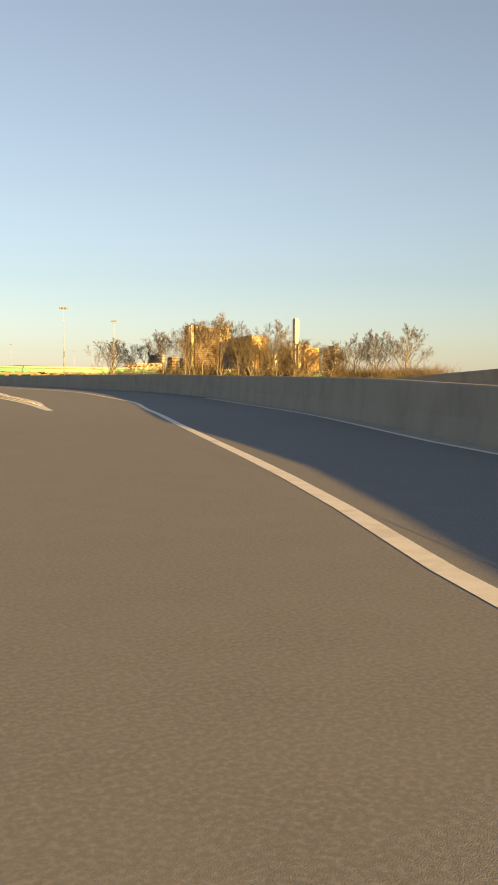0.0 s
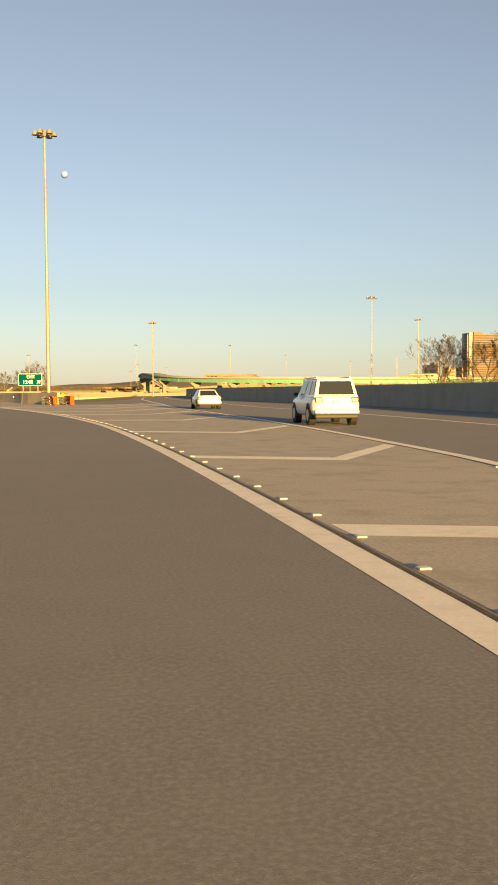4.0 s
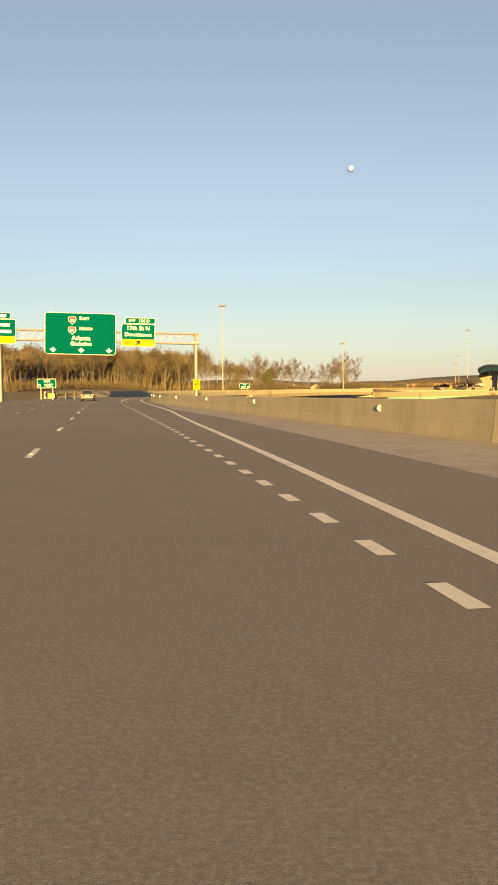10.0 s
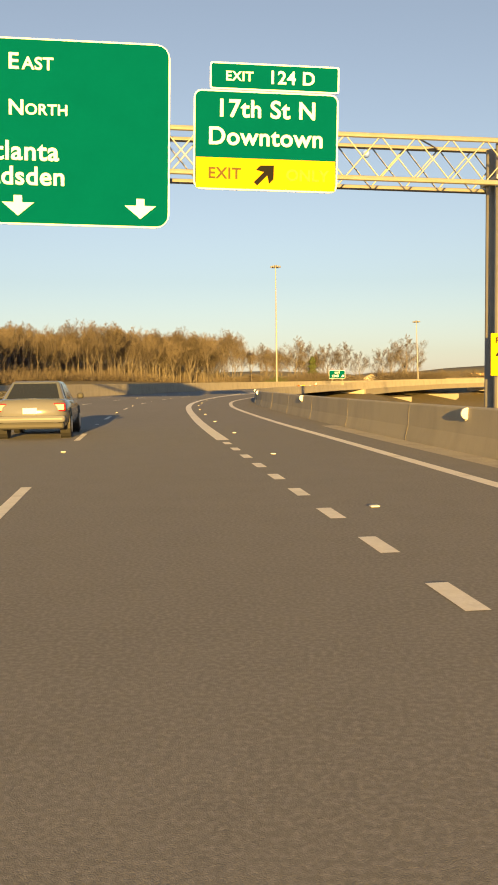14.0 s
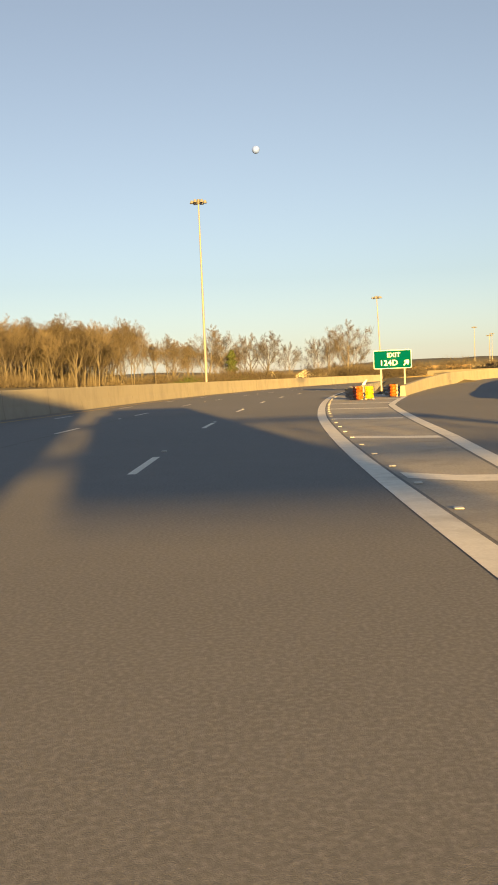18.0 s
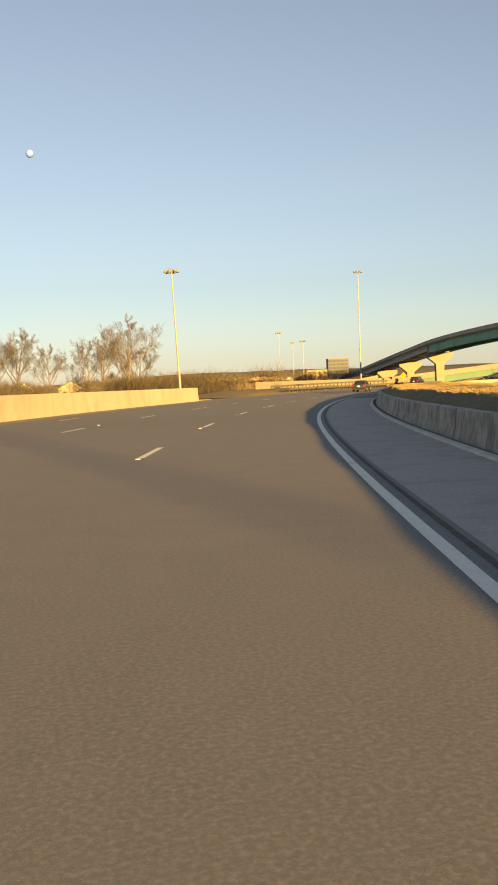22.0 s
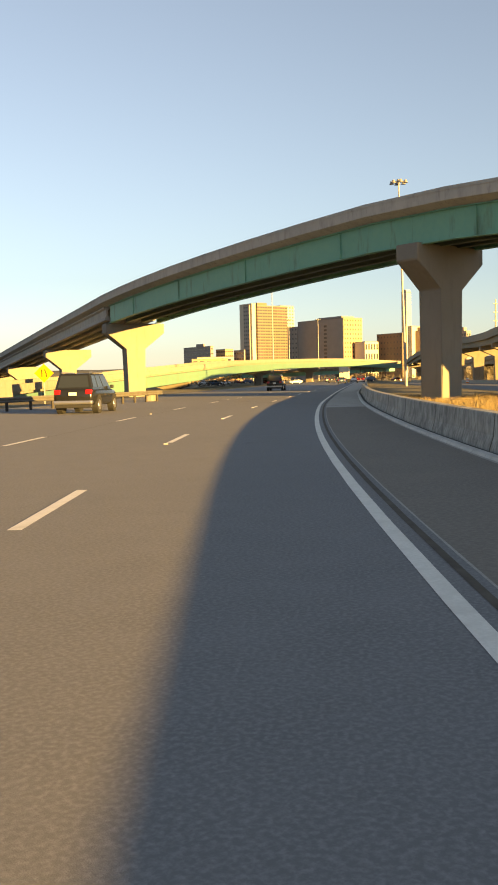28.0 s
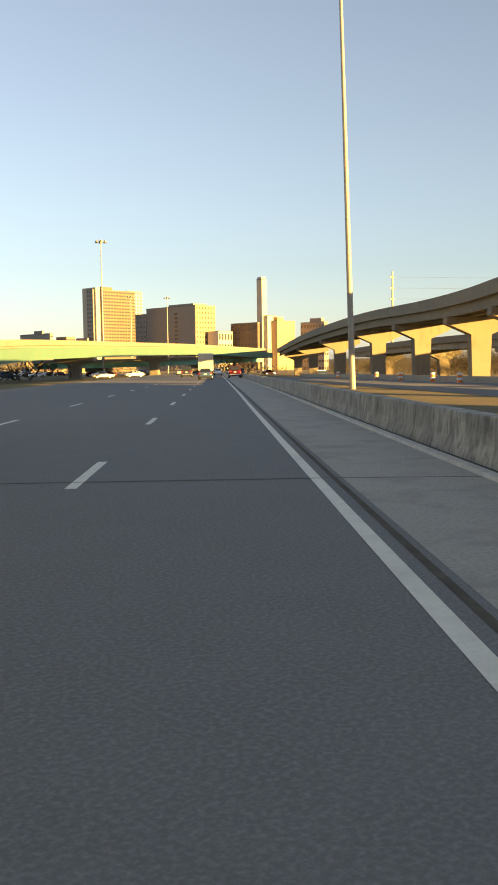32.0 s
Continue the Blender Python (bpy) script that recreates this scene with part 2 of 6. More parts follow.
def road(s, d, z=0.0):
    """The place s metres along the road and d metres to the right of its line."""
    x, y = np.interp(s, LENGTH, LINE[:, 0]), np.interp(s, LENGTH, LINE[:, 1])
    x1, y1 = np.interp(s + 2, LENGTH, LINE[:, 0]), np.interp(s + 2, LENGTH, LINE[:, 1])
    x0, y0 = np.interp(s - 2, LENGTH, LINE[:, 0]), np.interp(s - 2, LENGTH, LINE[:, 1])
    tx, ty = x1 - x0, y1 - y0
    n = math.hypot(tx, ty)
    return Vector((x + d * ty / n, y - d * tx / n, z))


def heading(s):
    a, b = road(s - 2, 0), road(s + 2, 0)
    return math.atan2(-(b.x - a.x), b.y - a.y)


def at(table, s):
    return float(np.interp(s, [p[0] for p in table], [p[1] for p in table]))


# ---- mesh helpers ----
def mesh_object(name, verts, faces, mat, parent=None, smooth=False):
    me = bpy.data.meshes.new(name)
    me.from_pydata([tuple(v) for v in verts], [], faces)
    me.materials.append(mat)
    if smooth:
        me.shade_smooth()
    ob = new(name, me)
    if parent:
        ob.parent = parent
    return ob


def part(name, bm, mat, parent=None, label=""):
    me = bpy.data.meshes.new(name)
    bmesh.ops.recalc_face_normals(bm, faces=bm.faces)
    bm.to_mesh(me)
    bm.free()
    me.materials.append(mat)
    ob = new(name, me)
    if parent:
        ob.parent = parent
    if label:
        tagged(ob, label)
    return ob


def thing(name, m, label, category, group=""):
    ob = new(name)
    ob.matrix_world = m
    return tagged(ob, label, category, group)


def box(bm, x0, x1, y0, y1, z0, z1, bevel=0.0):
    r = bmesh.ops.create_cube(bm, size=1)
    bmesh.ops.transform(bm, verts=r["verts"], matrix=Matrix.Translation(((x0 + x1) / 2, (y0 + y1) / 2, (z0 + z1) / 2)) @ Matrix.Diagonal((x1 - x0, y1 - y0, z1 - z0, 1)))
    if bevel:
        bmesh.ops.bevel(bm, geom=list({e for v in r["verts"] for e in v.link_edges}), offset=bevel, segments=2, affect="EDGES", profile=0.6)
    return bm


def boxed(*a, **k):
    return box(bmesh.new(), *a, **k)


def tube(bm, a, b, ra, rb, n=8):
    a, b = Vector(a), Vector(b)
    r = bmesh.ops.create_cone(bm, cap_ends=True, segments=n, radius1=ra, radius2=rb, depth=(b - a).length)
    q = (b - a).to_track_quat("Z", "Y").to_matrix().to_4x4()
    bmesh.ops.transform(bm, verts=r["verts"], matrix=Matrix.Translation((a + b) / 2) @ q)
    return bm


def tubed(*a, **k):
    return tube(bmesh.new(), *a, **k)


def prism(outline, y0, y1):
    """An outline in x and z, drawn out from y0 to y1."""
    bm = bmesh.new()
    a = [bm.verts.new((x, y0, z)) for x, z in outline]
    b = [bm.verts.new((x, y1, z)) for x, z in outline]
    n = len(outline)
    bm.faces.new(a)
    bm.faces.new(b[::-1])
    for i in range(n):
        bm.faces.new((a[i], b[i], b[(i + 1) % n], a[(i + 1) % n]))
    return bm


def sweep(name, places, outline, mat, parent=None, closed=True):
    """An outline (across, up) drawn along places of (point, right direction)."""
    verts, faces = [], []
    n = len(outline)
    for p, r in places:
        for a, u in outline:
            verts.append((p.x + r.x * a, p.y + r.y * a, p.z + u))
    for i in range(len(places) - 1):
        for j in range(n if closed else n - 1):
            k = (j + 1) % n
            faces.append((i * n + j, i * n + k, (i + 1) * n + k, (i + 1) * n + j))
    if closed:
        faces.append(tuple(range(n))[::-1])
        faces.append(tuple((len(places) - 1) * n + j for j in range(n)))
    return mesh_object(name, verts, faces, mat, parent)


def along(s0, s1, table, z=0.0, step=4.0):
    out = []
    n = max(2, int((s1 - s0) / step) + 1)
    for s in np.linspace(s0, s1, n):
        d = at(table, s)
        p = road(s, d, z)
        q = road(s + 0.5, at(table, s + 0.5), z) - road(s - 0.5, at(table, s - 0.5), z)
        q.normalize()
        out.append((p, Vector((q.y, -q.x, 0))))
    return out


FILM = 0.4                      # thin layers: paint and seals stand hardly proud of the road


def strip(name, s0, s1, left, right, z, mat, parent=None, step=3.0):
    """A flat sheet between two tables of offsets."""
    z *= FILM
    verts, faces = [], []
    n = max(2, int((s1 - s0) / step) + 1)
    for i, s in enumerate(np.linspace(s0, s1, n)):
        verts += [road(s, at(left, s), z), road(s, at(right, s), z)]
        if i:
            faces.append((2 * i - 2, 2 * i - 1, 2 * i + 1, 2 * i))
    return mesh_object(name, verts, faces, mat, parent)


def shifted(table, by):
    return [(s, d + by) for s, d in table]

# ---- ground ----
def ground_height(x, y):
    i = int(np.argmin((LINE[:, 0] - x) ** 2 + (LINE[:, 1] - y) ** 2))
    s = LENGTH[i]
    t_ = LINE[min(i + 1, len(LINE) - 1)] - LINE[max(i - 1, 0)]
    n = np.hypot(*t_)
    d = ((x - LINE[i, 0]) * t_[1] - (y - LINE[i, 1]) * t_[0]) / n
    z = -0.35
    if d > 0:
        edge = np.interp(s, [-120, 100, 221, 270, 300, 340], [30, 30, 54, 70, 20, 14])
        fall = np.clip((d - edge) / 14, 0, 1) * np.interp(s, [-50, 60, 180, 430, 560, 640], [2, 4, 7, 7, 4, 1.0])
        z -= fall
    else:
        z += np.clip((-d - 40) / 120, 0, 1) * np.interp(s, [100, 300, 560, 700], [0, 5, 5, 0.0])
    return z


def build_ground():
    xs = np.r_[np.linspace(-2500, -320, 10), np.arange(-300, 420, 15.0), np.linspace(450, 3500, 12)]
    ys = np.r_[np.linspace(-1500, -120, 8), np.arange(-100, 1100, 15.0), np.linspace(1150, 4500, 12)]
    verts, faces = [], []
    for y in ys:
        for x in xs:
            verts.append((x, y, ground_height(x, y)))
    w = len(xs)
    for j in range(len(ys) - 1):
        for i in range(w - 1):
            faces.append((j * w + i, j * w + i + 1, (j + 1) * w + i + 1, (j + 1) * w + i))
    return tagged(mesh_object("ground", verts, faces, GRASS_DRY, smooth=True), "dry winter grass ground round the highway", "ground", kind="structure")


build_ground()

# offsets across the road, by metres along it
LEFT_WALL = [(-120, -13), (100, -16), (240, -16), (300, -14), (345, -13.5), (386, -15), (400, -14.4), (424, -14), (445, -13.6), (460, -13.0), (505, -13.8), (560, -15), (594, -15), (700, -17), (800, -16), (1100, -16)]
RIGHT_EDGE = [(-120, 2.2), (6, 2.2), (40, 1.6), (60, 1.9), (80, 2.1), (122, 2.8), (134, 2.8), (155, 2.6), (185, 2.4), (201, 2.6), (222, 3.0), (236, 3.4), (256, 3.8), (267, 4.1), (278, 4.5), (290, 4.6), (304, 4.7), (312, 4.7), (325, 4.6), (338, 4.7), (350, 4.6), (367, 4.5), (381, 4.6), (384, 4.7), (391, 5.1), (398, 5.6), (411, 6.2), (431, 7.3), (444, 8.7), (480, 13.5), (520, 20), (560, 27)]
RIGHT_WALL = [(176, 10.5), (190, 10.2), (201, 11.4), (219, 12.3), (239, 9.8), (250, 9.2), (262, 8.7), (272, 8.3), (285, 7.8), (299, 7.1), (308, 6.6), (320, 6.3), (335, 6.3), (350, 6.3), (371, 6.3), (390, 6.4), (403, 7.2), (430, 10.0), (460, 12.6), (480, 15.6), (520, 22), (560, 29)]
GORE_R1 = [(38, 1.62), (42, 1.76), (45, 1.96), (50, 2.5), (60, 3.1), (71, 3.8), (79, 5.0), (91, 6.2), (100, 8.0), (121, 10.2), (138, 12.4), (154, 14.8), (168, 18.9), (180, 22.7), (200, 29), (230, 39), (270, 54), (330, 84)]
RAMP1_EDGE = [(-120, 2.0), (6, 2.4), (17, 3.4), (28, 4.5), (40, 6.0), (50, 7.8), (65, 9.8), (87, 13.8), (97, 15.0), (120, 17.8), (153, 21.9), (170, 26.5), (190, 32.5), (230, 44.5), (270, 59), (330, 89)]
RAMP1_WALL = [(-120, 7.5), (0, 7.5), (17, 8.9), (32, 11.6), (46, 13.6), (61, 16.6), (90, 22), (113, 24), (140, 29.5), (172, 36), (194, 41), (221, 48), (270, 64), (330, 94)]
DOTS = [(192, 2.1), (215, 2.22), (236, 2.36), (250, 2.4), (285, 2.25), (300, 2.1), (320, 2.0), (340, 2.1), (361, 2.1), (400, 2.0)]
MAIN_EDGE = [(400, 2.0), (410, 1.88), (421, 1.75), (446, 1.5), (505, 1.55), (545, 1.5), (600, 1.4), (667, 1.3), (723, 1.3), (800, 1.5), (1100, 1.5)]
GORE_R2 = [(400, 2.0), (408, 2.2), (414, 2.6), (427, 3.4), (436, 4.0), (457, 4.6), (473, 6.4), (500, 10.5), (560, 21)]
MAIN_WALL = [(470, 3.4), (484, 3.7), (501, 4.1), (520, 4.2), (557, 4.5), (600, 4.3), (660, 4.4), (700, 4.0), (740, 3.8), (800, 4.3), (1100, 4.3)]
DASH_1 = [(-120, -1.6), (200, -1.4), (240, -1.5), (316, -1.4), (367, -1.3), (405, -1.7), (480, -2.4), (540, -2.5), (668, -2.2), (724, -1.8), (760, -1.55), (800, -1.55), (1100, -1.9)]
DASH_2 = [(-120, -5.2), (240, -5.2), (386, -5.3), (424, -6.2), (490, -7.2), (540, -7.4), (600, -7), (681, -5.8), (760, -5.4), (1100, -5.4)]
DASH_3 = [(-120, -8.8), (240, -8.9), (360, -9.0), (400, -9.2), (490, -11), (560, -11.4), (690, -9.4), (1100, -9)]

CARRIAGEWAY_R = [(-120, 8), (0, 8), (17, 9.2), (46, 14), (90, 22.5), (140, 30), (172, 36.5), (221, 48.5), (270, 64.5), (330, 94.5)]
tagged(strip("road", -120, 1150, shifted(LEFT_WALL, -0.3), [(-120, 3), (150, 3), (176, 9), (200, 11.4), (219, 12.3), (239, 9.8), (262, 8.7), (285, 7.8), (308, 6.6), (350, 6.3), (390, 6.4), (405, 7.3), (430, 9.5), (460, 8), (478, 4.6), (1150, 4.6)], 0.0, ASPHALT), "dark asphalt highway with worn wheel tracks", "road", kind="structure")
tagged(strip("road", -120, 330, [(-120, 2.8), (176, 2.8), (200, 22), (230, 37), (270, 52), (330, 82)], CARRIAGEWAY_R, 0.004, ASPHALT), "asphalt exit ramp curving away from the highway", "road", kind="structure")
tagged(strip("road", 300, 452, [(300, 4), (440, 2.4), (452, 3.2)], shifted(RIGHT_WALL, 0.1), 0.004, ASPHALT), "asphalt exit ramp leading down to the street", "road", kind="structure")

# ---- parapets ----
DARK_JOINT = material("joint_filler", (0.12, 0.11, 0.09), 0.9, spots=[(0.2, (0.2, 0.18, 0.15), 0.4, 0.5)])
JERSEY = [(-0.24, 0), (0.24, 0), (0.23, 0.1), (0.17, 0.42), (0.14, 1.02), (0.12, 1.05), (-0.12, 1.05), (-0.14, 1.02), (-0.17, 0.42), (-0.23, 0.1)]


def wall(name, s0, s1, table, height, mat, label):
    k = height / 1.05
    w = tagged(sweep(name, along(s0, s1, table, 0.0), [(a, u * k) for a, u in JERSEY], mat), label, "barrier", kind="structure")
    s = s0 + 3.0
    while s < min(s1, 790) and s0 > 0:
        sweep("joint", along(s, s + 0.025, table, 0.0), [(a * 1.03, u * k * 1.004) for a, u in JERSEY], DARK_JOINT, w)
        s += 6.1
    return w


wall("barrier", -120, 330, LEFT_WALL, 1.35, CONCRETE, "long sunlit concrete barrier beside the highway")
wall("barrier", 386, 602, LEFT_WALL, 1.35, CONCRETE, "long sunlit concrete barrier beside the highway")


def climbing_wall(s0, s1, table, heights, label):
    verts, faces = [], []
    n, places = len(JERSEY), along(s0, s1, table, 0.0)
    for i, (p_, q_) in enumerate(places):
        k = at(heights, s0 + (s1 - s0) * i / (len(places) - 1)) / 1.05
        verts += [(p_.x + q_.x * a, p_.y + q_.y * a, u * k) for a, u in JERSEY]
        if i:
            faces += [((i - 1) * n + j, (i - 1) * n + (j + 1) % n, i * n + (j + 1) % n, i * n + j) for j in range(n)]
    faces += [tuple(range(n))[::-1], tuple(len(verts) - n + j for j in range(n))]
    w = tagged(mesh_object("barrier", verts, faces, CONCRETE), label, "barrier", kind="structure")
    s = max(s0, 150) + 3.0
    while s < s1:
        k = at(heights, s) / 1.05
        sweep("joint", along(s, s + 0.025, table, 0.0), [(a * 1.03, u * k * 1.004) for a, u in JERSEY], DARK_JOINT, w)
        s += 6.1
    return w


climbing_wall(176, 452, RIGHT_WALL, [(176, 1.25), (222, 1.16), (250, 1.02), (300, 0.9), (340, 0.82), (452, 0.82)], "worn concrete barrier with round reflectors")
climbing_wall(-120, 330, RAMP1_WALL, [(-120, 0.9), (3, 0.95), (14, 1.2), (26, 1.4), (60, 1.6), (85, 1.8), (330, 1.9)], "shaded concrete parapet along the exit ramp")
climbing_wall(-120, 62, shifted(RAMP1_WALL, 12), [(-120, 2.3), (30, 2.3), (62, 1.2)], "tall grey concrete wall of the road behind the exit ramp")
wall("barrier", 476, 1100, MAIN_WALL, 0.67, STAINED, "stained concrete parapet with black water streaks")


# ---- road lines ----
def line_(name, s0, s1, table, width, mat=None, z=0.009, label=""):
    return tagged(strip(name, s0, s1, shifted(table, -width / 2), shifted(table, width / 2), z, mat or PAINT), label or "worn white painted road line", "road line", kind="structure")


line_("road_line", 38.6, 190, RIGHT_EDGE, 0.3)
line_("road_line", 190, 312, RIGHT_EDGE, 0.2)
line_("road_line", 312, 452, RIGHT_EDGE, 0.22)
line_("road_line", 38.8, 330, GORE_R1, 0.28, z=0.015)
line_("road_line", -120, 330, RAMP1_EDGE, 0.22)
line_("road_line", 339, 402, DOTS, 0.3, z=0.018)
line_("road_line", 400, 480, MAIN_EDGE, 0.3, z=0.0165)
line_("road_line", 480, 1100, shifted(MAIN_EDGE, -0.05), 0.14)
line_("road_line", 401, 472, GORE_R2, 0.3, z=0.015)
line_("road_line", -120, 1100, shifted(LEFT_WALL, 1.4), 0.15, YELLOW_PAINT, label="faded yellow painted road line")
PHASE = [(-120, 5.0), (212, 5.2), (250, 6.7), (314, 9.4), (366, 12.4), (416, 14.4), (481, 17.6), (545, 20.2), (595, 22), (640, 21.5), (667, 20.5), (713, 17.8), (759, 15.8), (1100, 15)]
for k in range(-9, 80):
    s = k * 12.19
    for _ in range(4):
        s = k * 12.19 + at(PHASE, s)
    for table, s0, s1 in ((DASH_1, -100, 1000), (DASH_2, -100, 1000), (DASH_3, -100, 560)):
        if s0 < s < s1:
            line_("lane_dash", s, s + 3.05, table, 0.14, label="white painted lane dash")
s = 193.0
while s < 338:
    line_("lane_dot", s, s + 0.75, DOTS, 0.16, z=0.0135, label="short white painted lane mark")
    s += 1.83

# ---- bridge ----
BC, BR = Vector((286, 683, 0)), 198.0


def arc(deg, r=BR, z=0.0):
    return Vector((BC.x - r * math.cos(radians(deg)), BC.y + r * math.sin(radians(deg)), z))


CAPS = [(-120, 3.0), (-60, 4.8), (-34, 5.9), (-22, 6.7), (-14, 8.0), (-9, 9.3), (-2, 10.1), (13, 8.2), (23.5, 6.5), (34, 4.7), (44.5, 2.8), (60, 0.4)]


def flyover_at(q, r=197.0, dz=0.0):
    """A place on the flyover: q in degrees up to 13.3 on the arc; past that on the straight, 3.44 m a degree."""
    a = min(q, 13.3)
    p = arc(a, r, at(CAPS, q) + dz)
    c = Vector((math.cos(radians(a)), -math.sin(radians(a)), 0))
    p += Vector((math.sin(radians(13.3)), math.cos(radians(13.3)), 0)) * max(0, q - 13.3) * 3.44
    return p, c


def flyover_places(r, dz, a0, a1, step=2.0):
    return [flyover_at(a, r, dz) for a in np.arange(a0, a1 + 0.01, step)]


DECK = material("weathered_deck_concrete", (0.44, 0.42, 0.385), 0.9, spots=[(4.0, (0.37, 0.355, 0.325), 0.5, 0.8), (0.7, (0.3, 0.287, 0.265), 0.25, 0.5, (1, 1, 0.35)), (0.3, (0.22, 0.21, 0.195), 0.14, 0.4, (1, 1, 0.2))], bump=[(0.03, 0.3)])
bridge = thing("flyover_bridge", Matrix(), "curved highway flyover with green steel girders on tan concrete piers", "bridge")
sweep("deck", flyover_places(197.7, 2.0, -115, 57), [(0, 0.35), (0.9, 0), (6.7, 0), (7.6, 0.35), (7.6, 1.2), (7.3, 1.2), (7.2, 0.7), (0.4, 0.7), (0.3, 1.2), (0, 1.2)], DECK, bridge)
tagged(sweep("abutment", flyover_places(197.5, 0.0, 44.5, 57, 2.5), [(0, -6), (7.2, -6), (7.2, 2.3), (0, 2.3)], TAN, bridge), "tan concrete retaining wall under the end of the deck")
sweep("rail", flyover_places(197.72, 2.0, -115, 57), [(-0.02, 0.98), (0.0, 0.98), (0.0, 1.06), (-0.02, 1.06)], DECK, bridge)
I_BEAM = [(-0.25, 0), (0.25, 0), (0.25, 0.06), (0.03, 0.06), (0.03, 1.94), (0.25, 1.94), (0.25, 2.0), (-0.25, 2.0), (-0.25, 1.94), (-0.03, 1.94), (-0.03, 0.06), (-0.25, 0.06)]
T_BEAM = [(-0.3, 0.5), (0.3, 0.5), (0.3, 0.75), (0.12, 0.95), (0.12, 1.7), (0.4, 1.85), (0.4, 2.0), (-0.4, 2.0), (-0.4, 1.85), (-0.12, 1.7), (-0.12, 0.95), (-0.3, 0.75)]
# inner girders get the dark tone, imitating shade under the deck
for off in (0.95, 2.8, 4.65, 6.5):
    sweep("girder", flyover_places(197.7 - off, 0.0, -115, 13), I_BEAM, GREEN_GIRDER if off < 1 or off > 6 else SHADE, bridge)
    tagged(sweep("girder", flyover_places(197.7 - off, 0.0, 13.4, 46), T_BEAM, DECK, bridge), "grey concrete girder")
# cross frames between the girders
for k in range(16):
    a = -14.5 + 1.75 * k
    bm = bmesh.new()
    for x0 in (0.95, 2.8, 4.65):
        for z0, z1 in ((0.3, 0.3), (1.7, 1.7), (0.3, 1.7), (1.7, 0.3)):
            tube(bm, (x0 + 0.05, 0, z0), (x0 + 1.8, 0, z1), 0.05, 0.05, 5)
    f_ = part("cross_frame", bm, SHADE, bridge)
    f_.matrix_world = Matrix.Translation(flyover_at(a, 197.7)[0]) @ Matrix.Rotation(-radians(a), 4, "Z")
PIERS = (-105, -95, -85, -76, -68, -60, -51, -41.5, -34.5, -25, -13.5, -2.0, 13.2, 23.5, 34.0)
for k in range(-150, 19):
    a = k * 0.7
    p = part("stiffener", boxed(-0.12, 0.0, -0.02, 0.02, 0.06, 1.94), GREEN_GIRDER, bridge) if k % 5 == 0 else None
    if p:
        p.matrix_world = Matrix.Translation(flyover_at(a, 197.7 - 0.95)[0]) @ Matrix.Rotation(-radians(min(a, 13.3)), 4, "Z")
for a in PIERS:
    top = at(CAPS, a)
    base = -9 if a < -14 else -1.0
    bm = prism([(-3.5, top), (3.5, top), (3.5, top - 1.1), (1.05, top - 2.9), (1.05, base), (-1.05, base), (-1.05, top - 2.9), (-3.5, top - 1.1)], -0.95, 0.95)
    bmesh.ops.bevel(bm, geom=bm.edges[:], offset=0.08, segments=1, affect="EDGES")
    p = part("pier", bm, TAN, bridge)
    q, c = flyover_at(a, 193.9)
    p.matrix_world = Matrix.Translation((q.x, q.y, 0)) @ Matrix.Rotation(-radians(min(a, 13.3)), 4, "Z")

# ---- lamp masts ----
def mast_parts(height):
    m = thing("high_mast_light", Matrix(), "tall galvanised high mast light beside the highway", "street lamp", "high mast lights")
    part("pole", tubed((0, 0, 0), (0, 0, height), 0.27, 0.12, 12), STEEL, m)
    bm = bmesh.new()
    tube(bm, (0, 0, -0.4), (0, 0, 0.5), 0.35, 0.3, 10)
    part("lamp_ring", bm, DARK_STEEL, m).location.z = height
    for k in range(6):
        a = k * math.pi / 3
        lamp = part("lamp_head", tubed((1.25 * math.cos(a), 1.25 * math.sin(a), -0.25), (1.25 * math.cos(a), 1.25 * math.sin(a), 0.3), 0.42, 0.2, 10), STEEL, m)
        lamp.location.z = height
        arm = part("arm", tubed((0.2 * math.cos(a), 0.2 * math.sin(a), 0.1), (1.2 * math.cos(a), 1.2 * math.sin(a), 0.1), 0.05, 0.05, 6), STEEL, m)
        arm.location.z = height
    return m


for x, y, top, base, *lean in ((18.7, 207.0, 35.3, -0.3), (59.7, 407.9, 25.8, -7), (-35.8, 583.7, 35.5, -0.3), (17.2, 685.7, 24.9, -1, -0.75, 0.5), (96.6, 779.8, 36.7, -1.3), (114.4, 920.1, 25.9, -1), (157.5, 1026.5, 26.1, -1), (164.3, 747.0, 35.6, -0.6, -0.8, 0.6), (106.1, 312.6, 26.2, -7), (169.0, 422.1, 29.7, -7), (99.8, 844.6, 18.0, -2), (248.5, 890.6, 34.2, -3), (355.1, 1010.2, 32.9, -3), (379.3, 1014.0, 33.8, -3)):
    m = mast_parts(top - base)
    m.location = (x, y, base)
    if lean:
        m.rotation_euler = (-lean[1] / (top - base), lean[0] / (top - base), 0)


# ---- signs ----
def glyph(ch, size, name):
    c = bpy.data.curves.new(name, "FONT")
    c.body, c.size, c.align_x, c.align_y = ch, size, "LEFT", "CENTER"
    c.extrude, c.offset = 0.002, size * 0.02
    tmp = new(name, c)
    me = bpy.data.meshes.new_from_object(tmp)
    bpy.data.objects.remove(tmp)
    me.materials.clear()
    return me


def advance(words, size):
    """How far the pen has gone after these words."""
    c = bpy.data.curves.new("lettering", "FONT")
    c.body, c.size, c.align_x, c.space_character = words + "I", size, "LEFT", 1.06
    tmp = new("lettering", c)
    me = bpy.data.meshes.new_from_object(tmp)
    bpy.data.objects.remove(tmp)
    return max(v.co.x for v in me.vertices)


